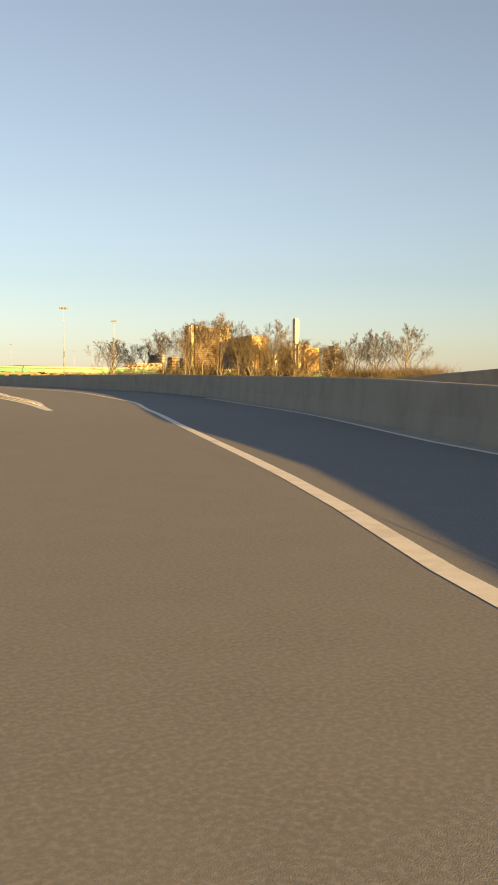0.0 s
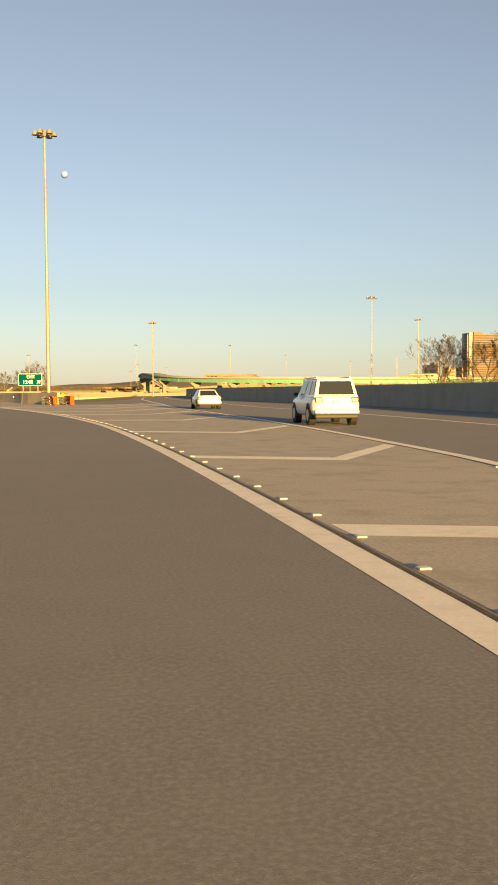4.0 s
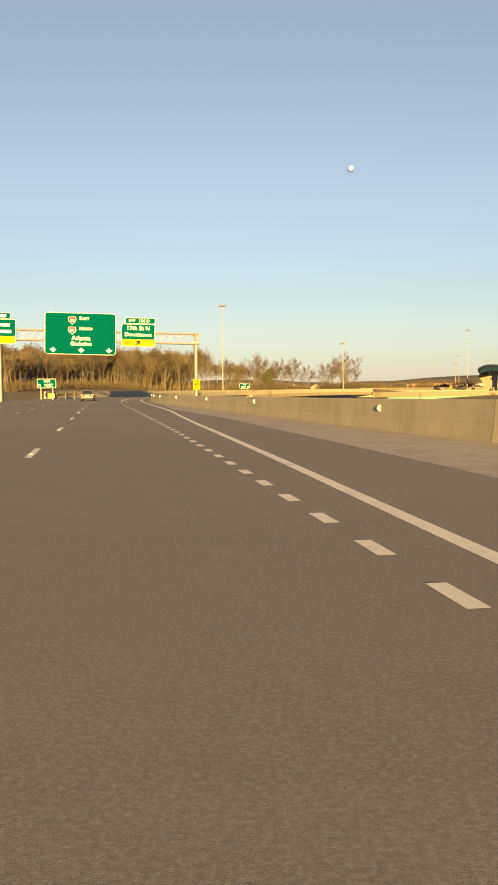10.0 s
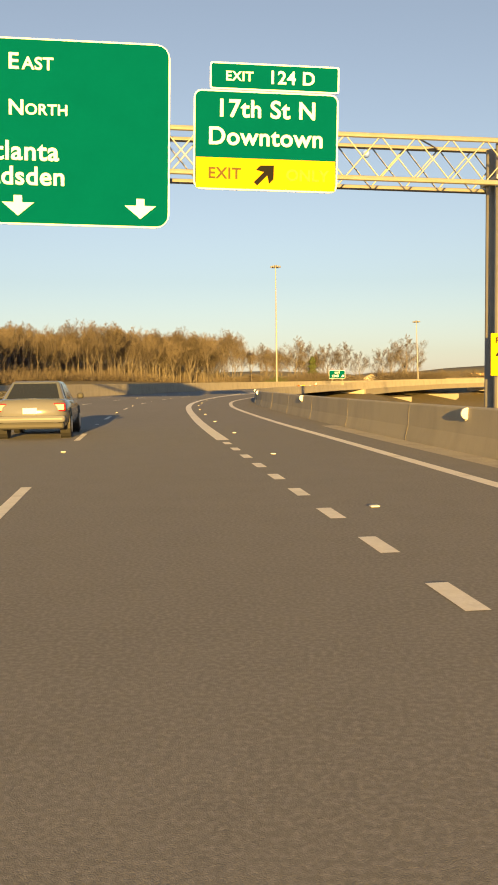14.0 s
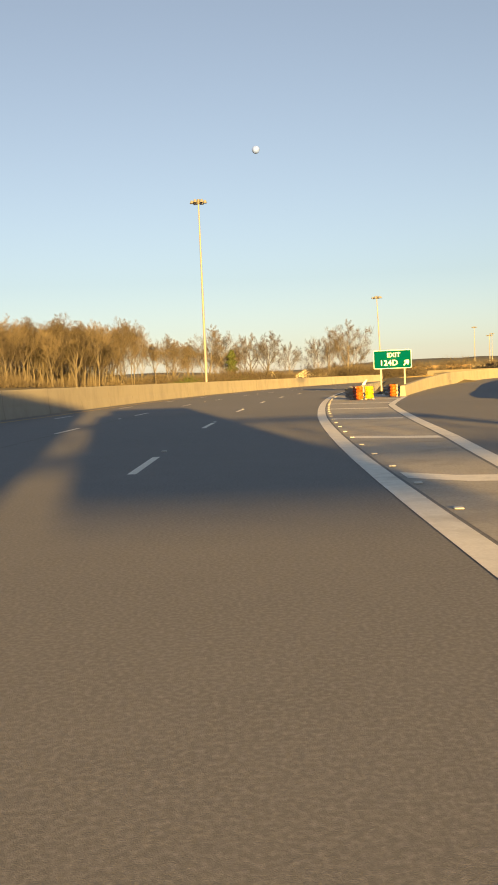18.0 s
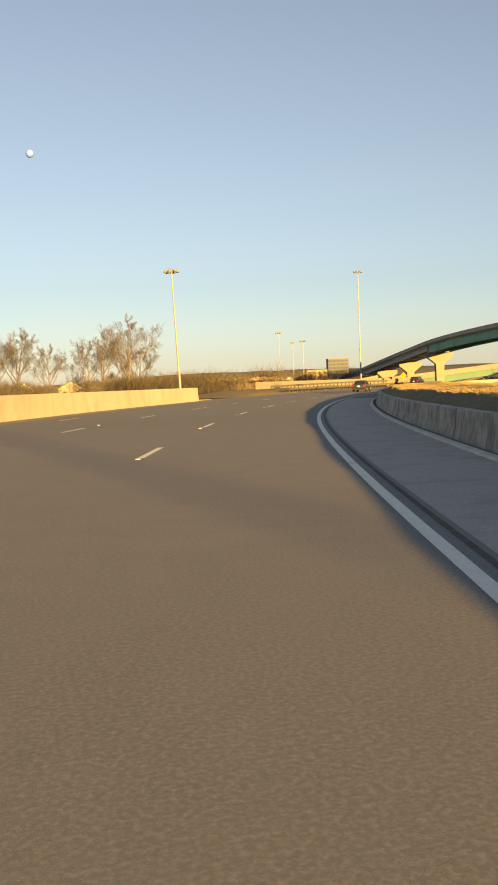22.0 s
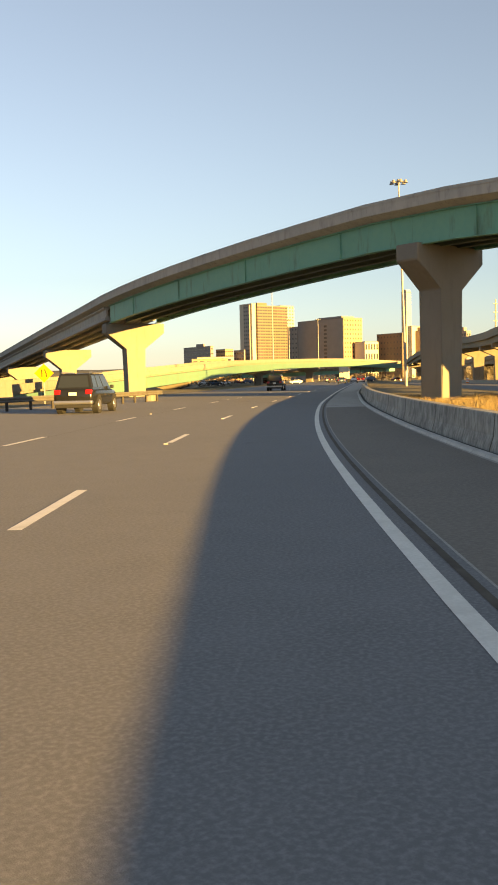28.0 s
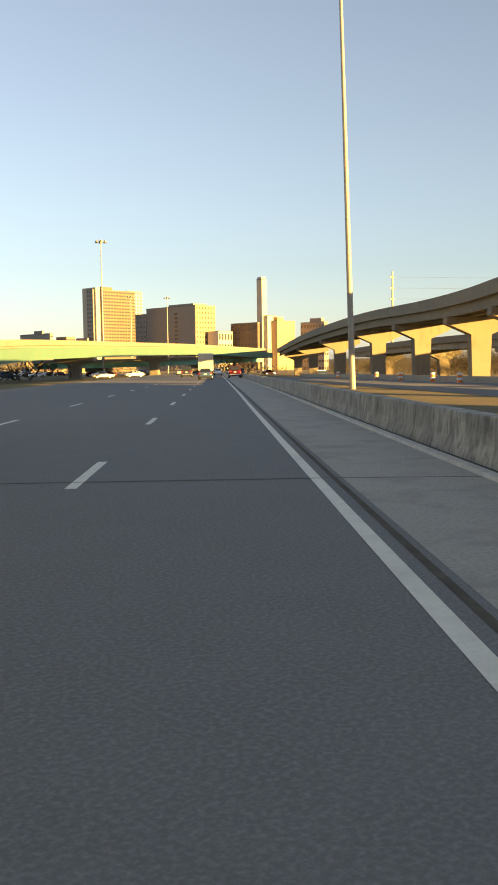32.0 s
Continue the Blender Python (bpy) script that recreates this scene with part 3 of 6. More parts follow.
def text_part(words, size, mat, parent, x, z, y=-0.03, name="letter", align="CENTER"):
    """Raised lettering, each letter a piece of its own."""
    zero = advance("", size)
    total = advance(words, size) - zero
    start = x - total / 2 if align == "CENTER" else x
    for k, ch in enumerate(words):
        if ch == " ":
            continue
        me = glyph(ch, size, name)
        me.materials.append(mat)
        ob = new(name, me)
        ob.parent = parent
        ob.matrix_local = pose(start + advance(words[:k], size) - zero, y, z, 90, 0, 0)


def panel(parent, w, h, x, z, mat=None, y=0.0, border=None):
    def plate(ww, hh, r, y0, y1):
        o = []
        for cx, cz, a0 in ((ww / 2 - r, hh / 2 - r, 0), (-ww / 2 + r, hh / 2 - r, 90), (-ww / 2 + r, -hh / 2 + r, 180), (ww / 2 - r, -hh / 2 + r, 270)):
            for k in range(5):
                a = radians(a0 + k * 22.5)
                o.append((cx + r * math.cos(a) + x, cz + r * math.sin(a) + z))
        return prism(o, y0, y1)
    r = min(w, h) * 0.08
    part("sign_border", plate(w, h, r, y - 0.008, y + 0.04), border or WHITE_SIGN, parent)
    return part("sign_face", plate(w - 0.1, h - 0.1, r * 0.8, y - 0.016, y - 0.009), mat or GREEN_SIGN, parent)


def arrow(parent, mat, x, z, size, turn, y=-0.03):
    o = [(-0.09, -0.5), (0.09, -0.5), (0.09, 0.05), (0.36, -0.12), (0.36, 0.12), (0, 0.5), (-0.36, 0.12), (-0.36, -0.12), (-0.09, 0.05)]
    c, s_ = math.cos(radians(turn)), math.sin(radians(turn))
    return part("arrow", prism([(x + size * (a * c + b * s_), z + size * (-a * s_ + b * c)) for a, b in o], y, y + 0.004), mat, parent)


def exit_sign(m, number, side=1):
    sign = thing("exit_sign", m, "green exit sign with white letters on two posts in the gore", "road sign", "exit signs")
    panel(sign, 3.05, 1.5, 0, 2.75)
    text_part("EXIT", 0.5, WHITE_SIGN, sign, 0.1, 3.08)
    text_part(number, 0.62, WHITE_SIGN, sign, -0.3 * side, 2.45)
    arrow(sign, WHITE_SIGN, 1.1 * side, 2.45, 0.6, 45 * side)
    for x in (-0.95, 0.95):
        part("post", boxed(x - 0.06, x + 0.06, 0.05, 0.17, -0.5, 3.4), STEEL, sign)
    return sign


exit_sign(pose(16.3, 199.4, 0.1, 0, 0, -20), "124B")
exit_sign(pose(-19.8, 481.9, -0.2, 0, 0, -12), "124D")

# ---- the second exit ramp, dropping on to its own viaduct ----
def ramp_sheet(name, s0, s1, left, right, drop, up, mat, label):
    verts, faces = [], []
    for i, s in enumerate(np.linspace(s0, s1, int((s1 - s0) / 3) + 1)):
        z = at(drop, s) + up * FILM
        verts += [road(s, at(left, s), z), road(s, at(right, s), z)]
        if i:
            faces.append((2 * i - 2, 2 * i - 1, 2 * i + 1, 2 * i))
    return tagged(mesh_object(name, verts, faces, mat), label, "road", kind="structure")


RAMP2_DROP = [(440, 0.0), (452, -0.02), (468, -0.02), (485, 0.15), (520, 0.4), (560, 0.45), (600, 0.4)]
RAMP2_LEFT = [(452, 3.2), (471, 6.0), (485, 8.2), (500, 10.6), (520, 14.0), (560, 21.0)]
ramp_sheet("road", 452, 560, RAMP2_LEFT, shifted(RIGHT_WALL, 0.1), RAMP2_DROP, 0.004, ASPHALT, "asphalt exit ramp dropping away behind the barrier")
for name, table, off, s0, s1, label in (("barrier", RAMP2_LEFT, 0.0, 471, 560, "sunlit concrete barrier on the inner side of the exit ramp"), ("barrier", RIGHT_WALL, 0.0, 452, 560, "sunlit concrete parapet of the exit ramp")):
    places = along(s0, s1, table, 0.0)
    for k, (p_, r_) in enumerate(places):
        s = s0 + (s1 - s0) * k / (len(places) - 1)
        p_.z = at(RAMP2_DROP, s) - (0.42 * max(0, 1 - (s - 471) / 28) if table is RAMP2_LEFT else 0)
    tagged(sweep(name, places, JERSEY, CONCRETE), label, "barrier", kind="structure")
ramp_sheet("road_line", 452, 560, shifted(RIGHT_EDGE, -0.1), shifted(RIGHT_EDGE, 0.1), RAMP2_DROP, 0.012, PAINT, "worn white painted road line")

# grass bank behind the stained parapet
verts, faces = [], []
rows_ = 60
for i in range(rows_):
    s = 486 + i * 3.0
    k = min(1, i / 7, (rows_ - 1 - i) / 14)
    d0 = at(MAIN_WALL, s) + 0.16
    for j, (w, h) in enumerate(((0, 0.62), (0.5, 0.9), (3.5, 0.96), (6.0, 0.92), (9.0, 0.3), (13.0, -1.6))):
        h = min(h, 0.64) + max(0, h - 0.64) * min(1, max(0, (632 - s) / 22))
        verts.append(road(s, d0 + w * (0.45 + 0.55 * k), -0.45 + (h + 0.45) * k + 0.05 * noise.noise((s * 0.2, w, 0)) * k))
    if i:
        for j in range(5):
            q = 6 * i + j
            faces.append((q - 6, q - 5, q + 1, q))
tagged(mesh_object("grass_bank", verts, faces, GRASS_DRY, smooth=True), "dry grass bank behind the stained parapet", "grass bank", kind="structure")

# ---- shoulders, gores and joints ----
def surface(name, s0, s1, left, right, z, mat, label):
    return tagged(strip(name, s0, s1, left, right, z, mat), label, "pavement", kind="structure")


surface("shoulder", 178, 345, [(178, 5.6), (231, 5.9), (262, 5.9), (285, 5.0), (300, 5.6), (312, 5.4), (345, 5.6)], shifted(RIGHT_WALL, -0.2), 0.006, OLD_ASPHALT, "pale worn shoulder with patches beside the barrier")
surface("shoulder", 476, 1100, shifted(MAIN_EDGE, 0.28), shifted(MAIN_WALL, -0.1), 0.006, OLD_ASPHALT, "pale concrete shoulder beside the stained parapet")
surface("gore", 46, 178, shifted(RIGHT_EDGE, 0.25), [(46, 2.0), (71, 3.6), (100, 7.8), (121, 10.0), (138, 12.2), (154, 14.6), (168, 18.7), (178, 21.8)], 0.006, OLD_ASPHALT, "pale old asphalt gore between highway and ramp")
surface("gore", 404, 480, shifted(MAIN_EDGE, 0.2), shifted(GORE_R2, -0.2), 0.007, OLD_ASPHALT, "pale old asphalt gore with white chevrons")
surface("shoulder", -120, 60, shifted(RAMP1_WALL, -0.8), shifted(RAMP1_WALL, -0.2), 0.008, OLD_ASPHALT, "pale strip along the foot of the ramp parapet")
surface("seam", 478, 1000, shifted(MAIN_EDGE, 0.14), shifted(MAIN_EDGE, 0.21), 0.008, TAR, "dark sealed seam beside the edge line")
tagged(sweep("kerb", along(478, 1000, shifted(MAIN_WALL, -0.5), 0.0), [(-0.09, 0), (0.09, 0), (0.08, 0.05), (-0.06, 0.05)], KERB), "pale low kerb under the parapet", "kerb", kind="structure")
surface("seam", -120, 60, shifted(RAMP1_WALL, -0.95), shifted(RAMP1_WALL, -0.8), 0.012, PAINT, "thin white line under the ramp parapet")
surface("seam", 53, 150, shifted(GORE_R1, -0.24), shifted(GORE_R1, -0.15), 0.010, TAR, "dark worn groove beside the gore line")
surface("seam", 53, 150, shifted(RIGHT_EDGE, 0.16), shifted(RIGHT_EDGE, 0.21), 0.010, TAR, "dark worn groove beside the gore line")


JOINT_BLACK = material("joint_seal", (0.03, 0.027, 0.023), 0.9, spots=[(0.15, (0.07, 0.062, 0.05), 0.4, 0.5)], spec=0.15)


def band(name, points, width, mat, z, label, category):
    verts, faces = [], []
    z *= FILM
    for i, (s, d) in enumerate(points):
        verts += [road(s - width / 2, d, z), road(s + width / 2, d, z)]
        if i:
            faces.append((2 * i - 2, 2 * i - 1, 2 * i + 1, 2 * i))
    return tagged(mesh_object(name, verts, faces, mat), label, category, kind="structure")


for sl, se, part_, sr in ((66, 65.5, 0.5, 67), (75, 74.3, 0.5, 76.5), (84, 83, 0.45, 86), (93, 92.3, 0.5, 95), (103, 101.6, 0.5, 105.5), (115, 113.2, 0.5, 118), (127.5, 126, 0.5, 131.5), (138.5, 137, 0.5, 144), (147, 146, 0.45, 154), (156, 155.5, 0.45, 166), (165, 162.6, 0.45, 176), (172.5, 168.5, 0.45, 185)):
    l, r = at(RIGHT_EDGE, sl) + 0.3, at(GORE_R1, sr) - 0.35
    m = l + (r - l) * part_
    band("chevron", [(sl, l), (se, m), (sr, r)], 0.75, PAINT, 0.012, "white painted gore chevron, worn", "road line")
for s in (414, 421, 428, 436, 445, 454, 461, 468, 475):
    l, r = at(MAIN_EDGE, s) + 0.28, at(GORE_R2, s) - 0.3
    m = l + (r - l) * 0.55
    band("chevron", [(s, l), (s - 0.6, m), (s - 0.3 - (r - l) * 0.35, r)], 0.72, PAINT, 0.012, "white painted gore chevron, worn", "road line")
for s, lean in ((499.5, -1.0), (548, 0.3), (617, 0.4), (760, 0.2)):
    band("expansion_joint", [(s - lean, -9), (s, -2), (s, 1.5), (s - lean * 0.8, 4.0)], 0.05, TAR, 0.0102, "dark expansion joint across the road", "road joint")
band("expansion_joint", [(719.5, -6.5), (716, -4.5), (711.7, -2.3), (710.2, -1.5), (708.9, -0.8), (703.7, 1.5), (701.3, 2.6), (699.5, 4.0)], 0.14, JOINT_BLACK, 0.0102, "wide dark expansion joint slanting across the road", "road joint")
# cracks in the pale gore
for k in range(14):
    s0_, d0_ = random.uniform(120, 186), random.uniform(3.2, 8.0)
    pts_ = []
    for j in range(7):
        pts_.append((s0_ + j * random.uniform(0.1, 0.5), d0_ + j * random.uniform(0.25, 0.6)))
    band("crack", pts_, random.uniform(0.02, 0.05), TAR, 0.014, "thin dark crack in the old asphalt", "road crack")
def patch(points, z, mat, label):
    return tagged(mesh_object("road_patch", [road(s, d, z * FILM) for s, d in points], [tuple(range(len(points)))], mat), label, "road patch", kind="structure")


WORN = material("worn_asphalt", (0.215, 0.19, 0.155), 0.95, spots=[(1.5, (0.18, 0.16, 0.135), 0.5, 0.7), (0.05, (0.26, 0.235, 0.195), 0.4, 0.5)], bump=[(0.02, 1.0)], spec=0.2)
ROUGH_SLAB = material("rough_old_slab", (0.36, 0.315, 0.235), 0.95, spots=[(1.2, (0.29, 0.255, 0.19), 0.5, 0.6), (0.25, (0.42, 0.37, 0.28), 0.4, 0.5), (0.12, (0.2, 0.175, 0.135), 0.25, 0.4)], bump=[(0.05, 0.9), (0.012, 0.8)], spec=0.2)
surface("gore", 178, 196, shifted(RIGHT_EDGE, 0.3), [(178, 9.0), (184, 9.6), (190, 9.9), (196, 10.3)], 0.009, OLD_ASPHALT, "pale old concrete slab of the gore")
patch([(177.5, 2.95), (181.1, 2.75), (186.5, 5.4), (183.6, 6.6), (178.5, 7.4)], 0.012, ROUGH_SLAB, "rough worn patch in the pale slab")
band("crack", [(181.1, 2.7), (183.2, 3.9), (186.5, 5.4)], 0.06, TAR, 0.0155, "dark open joint between old slabs", "road crack")
band("crack", [(187.2, 5.0), (185.6, 5.8), (183.8, 6.5), (182, 8.4), (181, 9.4)], 0.1, TAR, 0.0155, "dark open joint between old slabs", "road crack")
band("crack", [(181.4, 2.8), (180.2, 3.6), (179.4, 4.6), (178.6, 5.4)], 0.05, TAR, 0.0155, "dark open joint between old slabs", "road crack")
surface("shoulder_slab", 560, 587, shifted(MAIN_EDGE, 0.3), shifted(MAIN_WALL, -0.65), 0.0085, OLD_ASPHALT, "pale concrete slab of the shoulder")
surface("shoulder_slab", 587, 700, shifted(MAIN_EDGE, 0.3), shifted(MAIN_WALL, -0.65), 0.0085, WORN, "darker asphalt slab of the shoulder")
band("crack", [(587, 2.1), (586.8, 3.5)], 0.05, TAR, 0.0125, "dark joint between shoulder slabs", "road crack")
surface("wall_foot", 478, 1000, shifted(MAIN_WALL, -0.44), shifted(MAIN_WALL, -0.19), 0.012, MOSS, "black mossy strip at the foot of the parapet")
band("crack", [(23.1, -0.6), (23.2, 0.0), (23.5, 0.9), (23.6, 1.75), (24.0, 3.0), (24.3, 4.6)], 0.03, TAR, 0.0145, "thin dark crack across the lane", "road crack")
# cracks and tar drips in the lanes
rc = random.Random(8)
for k in range(14):
    s0_ = rc.uniform(5, 745)
    d0_ = rc.uniform(-4.5, 1.0)
    pts_ = [(s0_, d0_)]
    for j in range(5):
        pts_.append((pts_[-1][0] + rc.uniform(0.02, 0.12), pts_[-1][1] + rc.uniform(0.05, 0.14)))
    band("crack", pts_, rc.uniform(0.012, 0.03), TAR, 0.0145, "thin dark crack in the lane", "road crack")
for table, s0_, s1_ in ((DASH_2, 190, 760),):
    s = s0_
    while s < s1_:
        e = min(s + rc.uniform(14, 40), s1_)
        off = rc.uniform(-0.02, 0.02) + 0.12
        surface("seam", s, e, shifted(table, off), shifted(table, off + 0.02), 0.0075, TAR, "thin dark lane joint")
        s = e + rc.uniform(3, 30)

# ---- raised reflectors ----
bm = boxed(-0.05, 0.05, -0.05, 0.05, 0, 0.018, 0.012)
stud = part("road_stud", bm, REFLECTOR)
tagged(stud, "small white raised road reflector", "road reflector", "road reflectors")
stud.location = road(72, at(RIGHT_EDGE, 72) + 0.32, 0.005)


def studs(table, s0, s1, step, by, z=0.005):
    s = s0
    while s < s1:
        copy_thing(stud, Matrix.Translation(road(s, at(table, s) + by, z)) @ Matrix.Rotation(heading(s), 4, "Z"))
        s += step


studs(RIGHT_EDGE, 46, 176, 1.5, 0.32)
studs(GORE_R1, 48, 100, 1.5, -0.3)
studs(MAIN_EDGE, 416, 478, 2.2, 0.3)
studs(DOTS, 320, 400, 7.3, 0.55)
studs(DASH_1, 190, 760, 12.19, 0.0)
studs(DASH_2, 330, 760, 24.38, 0.0)

# round reflectors on the barrier
knob = thing("barrier_reflector", Matrix(), "round white reflector on a bracket on the barrier", "reflector", "barrier reflectors")
part("disc", tubed((0, -0.05, 0), (0, 0.02, 0), 0.11, 0.11, 14), REFLECTOR, knob)
part("bracket", boxed(-0.02, 0.02, 0.0, 0.06, -0.14, 0.04), DARK_STEEL, knob)
knob.matrix_world = Matrix.Translation(road(200, at(RIGHT_WALL, 200) - 0.16, 0.72)) @ Matrix.Rotation(heading(200), 4, "Z")
for s in (214, 230, 248, 268, 285, 302, 318, 334, 352, 372, 384, 398, 414):
    copy_thing(knob, Matrix.Translation(road(s, at(RIGHT_WALL, s) - 0.16, 0.72)) @ Matrix.Rotation(heading(s), 4, "Z"))

# ---- crash cushions ----
ORANGE = material("orange_sheeting", (0.75, 0.2, 0.02), 0.5, spots=[(0.3, (0.6, 0.15, 0.02), 0.4, 0.5)])
RUST = material("red_brown_panel", (0.5, 0.13, 0.08), 0.6, spots=[(0.4, (0.4, 0.1, 0.065), 0.5, 0.6)])
YELLOW_NOSE = material("yellow_nose", (0.85, 0.6, 0.02), 0.5)
GREY_RAIL = material("bent_grey_rail", (0.46, 0.46, 0.46), 0.6, 0.1, spots=[(0.4, (0.26, 0.26, 0.26), 0.5, 0.6)], bump=[(0.2, 0.5)])


def corrugated(length, height, waves, depth, bent=0.0, seed=0):
    """A corrugated steel side panel along y."""
    rnd = random.Random(seed)
    bm = bmesh.new()
    rows = []
    n = 9
    for j in range(n):
        y = length * j / (n - 1)
        dx, dz = rnd.uniform(-bent, bent), rnd.uniform(-bent, bent) * 0.6
        row = []
        for i in range(waves * 4 + 1):
            u = i / (waves * 4)
            row.append(bm.verts.new((depth * math.sin(u * waves * 2 * math.pi) + dx, y, u * height + dz)))
        rows.append(row)
    for a, b in zip(rows, rows[1:]):
        for i in range(len(a) - 1):
            bm.faces.new((a[i], a[i + 1], b[i + 1], b[i]))
    r = bmesh.ops.solidify(bm, geom=bm.faces[:], thickness=0.03)
    return bm


def nose_plate(width, height, ribs):
    """A stack of bowed ribs with a wavy outline, facing -y."""
    bm = bmesh.new()
    rows = []
    n = ribs * 6
    for i in range(n + 1):
        u = i / n
        bulge = 0.5 - 0.5 * math.cos(u * ribs * 2 * math.pi)
        w = width / 2 * (0.82 + 0.18 * bulge)
        row = []
        for k in range(7):
            v = -1 + k / 3
            row.append(bm.verts.new((w * v, -0.05 * bulge - 0.16 * (1 - v * v), height * u)))
        rows.append(row)
    for p_, q_ in zip(rows, rows[1:]):
        for k in range(6):
            bm.faces.new((p_[k], p_[k + 1], q_[k + 1], q_[k]))
    bmesh.ops.solidify(bm, geom=bm.faces[:], thickness=0.03)
    return bm


def cushion(m, lean, label, mid):
    """One side of a crash cushion: a ribbed orange nose, a coloured panel behind it and crumpled grey rails at the rear."""
    c = thing("crash_cushion", m, label, "crash cushion", "crash cushions")
    part("nose", nose_plate(0.46, 0.84, 4), ORANGE, c).location.z = 0.06
    y, x = 0.1, -0.2
    for k, (mat, length, bent) in enumerate(((mid, 1.2, 0.008), (GREY_RAIL, 1.1, 0.03), (GREY_RAIL, 1.2, 0.06))):
        for sx in (-1, 1):
            p = part("side_panel", corrugated(length, 0.82 - 0.05 * k, 3, 0.06, bent, 3 * k + sx + 5), mat, c)
            p.location = (x * -sx + 0.04 * k * sx, y, 0.1 - 0.02 * k)
            p.rotation_euler = (0, radians(4 * k * sx), radians(lean * (k + 1)))
        y += length * 0.93
        part("diaphragm", boxed(-0.3, 0.3, y - 0.06, y, 0.08, 0.86, 0.02), DARK_STEEL, c)
        for sx in (-1, 1):
            part("foot", boxed(sx * 0.25 - 0.06, sx * 0.25 + 0.06, y - 0.4, y - 0.25, 0.0, 0.14, 0.01), DARK_STEEL, c)
            part("bolt", tubed((sx * 0.3, y - 0.5, 0.3), (sx * 0.34, y - 0.5, 0.3), 0.05, 0.04, 8), REFLECTOR, c)
    return c


DARK_PANEL = material("dark_maroon_panel", (0.16, 0.05, 0.055), 0.6, spots=[(0.3, (0.12, 0.1, 0.1), 0.4, 0.5)])
cushion(Matrix.Translation(road(173.7, 9.6, 0)) @ Matrix.Rotation(heading(175) + 0.02, 4, "Z"), 3, "orange ribbed crash cushion with red panel, crumpled at the rear", RUST)
cushion(Matrix.Translation(road(173.4, 11.2, 0)) @ Matrix.Rotation(heading(175) + 0.1, 4, "Z"), 6, "orange ribbed crash cushion with maroon panel, bent out of line", DARK_PANEL)
cushion(Matrix.Translation(road(465.9, 3.4, 0)) @ Matrix.Rotation(heading(466) + 0.1, 4, "Z") @ Matrix.Scale(0.85, 4), 4, "orange ribbed crash cushion with crumpled grey rails in the gore", RUST)
cushion(Matrix.Translation(road(470.0, 5.4, 0)) @ Matrix.Rotation(heading(470) - 0.05, 4, "Z") @ Matrix.Scale(0.85, 4), 6, "orange ribbed crash cushion with a dark panel, bent out of line", DARK_PANEL)
for s, d, z, turn, tip, label in ((176.0, 10.7, 0.35, 25, 28, "yellow crumpled crash cushion nose hanging over its frame"), (467.0, 3.95, 0.06, 5, 0, "bright yellow crash cushion nose in the sun")):
    nose = thing("cushion_nose", Matrix.Translation(road(s, d, 0)) @ Matrix.Rotation(heading(s) + radians(turn), 4, "Z") @ Matrix.Scale(0.8 if s > 400 else 1, 4), label, "crash cushion")
    shell = part("shell", nose_plate(0.62, 0.86, 3), YELLOW_NOSE, nose)
    shell.location.z, shell.rotation_euler.y = z, radians(tip)
    part("frame", boxed(-0.2, 0.2, 0.1, 0.5, 0.05, 0.75, 0.04), DARK_STEEL, nose)
    for x in (-0.25, 0.25):
        part("foot", boxed(x - 0.08, x + 0.08, -0.05, 0.3, 0.0, 0.1, 0.02), DARK_STEEL, nose)
# white drum-like block lying under the parapet
tagged(part("concrete_lump", boxed(-0.2, 0.2, -0.25, 0.25, -0.02, 0.36, 0.15), KERB), "pale broken concrete lump at the foot of the parapet", "rubble").location = road(489.3, 3.2, 0.0)
# bent sign plates propped on stub posts beside the parapet
PALE_PLATE = material("bare_metal_plate", (0.78, 0.77, 0.74), 0.6, 0.0, spots=[(0.3, (0.62, 0.61, 0.58), 0.45, 0.5)])
bent = thing("bent_plates", Matrix.Translation(road(480.5, 3.05, 0)) @ Matrix.Rotation(heading(480), 4, "Z"), "two bent bare metal plates propped on stub posts", "road debris")
part("plate", prism([(-0.1, 0.0), (0.2, 0.12), (0.52, 0.62), (0.42, 0.68)], -0.02, 0.01), PALE_PLATE, bent)
part("plate", prism([(0.36, 0.52), (0.56, 0.38), (0.86, 1.08), (0.6, 0.9)], 0.03, 0.06), PALE_PLATE, bent)
for k in range(3):
    part("post", tubed((0.34 + 0.11 * k, 0.12 + 0.1 * k, -0.02), (0.36 + 0.09 * k, 0.14, 0.5 - 0.05 * k), 0.04, 0.04, 8), GREY_RAIL, bent)

# ---- sign gantry ----
gantry = thing("sign_gantry", Matrix.Translation((-17.2, 344.0, 0)) @ Matrix.Rotation(radians(10), 4, "Z"), "galvanised truss sign gantry over the highway with green panels", "sign gantry")
for x in (0.25, -27.0):
    part("post", tubed((x, -0.35, -0.8), (x, -0.35, 9.3), 0.24, 0.2, 14), STEEL, gantry)
    part("post", tubed((x, 0.55, -0.8), (x, 0.55, 9.3), 0.24, 0.2, 14), STEEL, gantry)
    part("post_cap", boxed(x - 0.3, x + 0.3, -0.7, 0.9, 8.05, 8.2, 0.02), STEEL, gantry)
for y in (-0.6, 0.8):
    for z in (8.25, 9.65):
        part("chord", tubed((-28.2, y, z), (0.8, y, z), 0.09, 0.09, 8), STEEL, gantry)
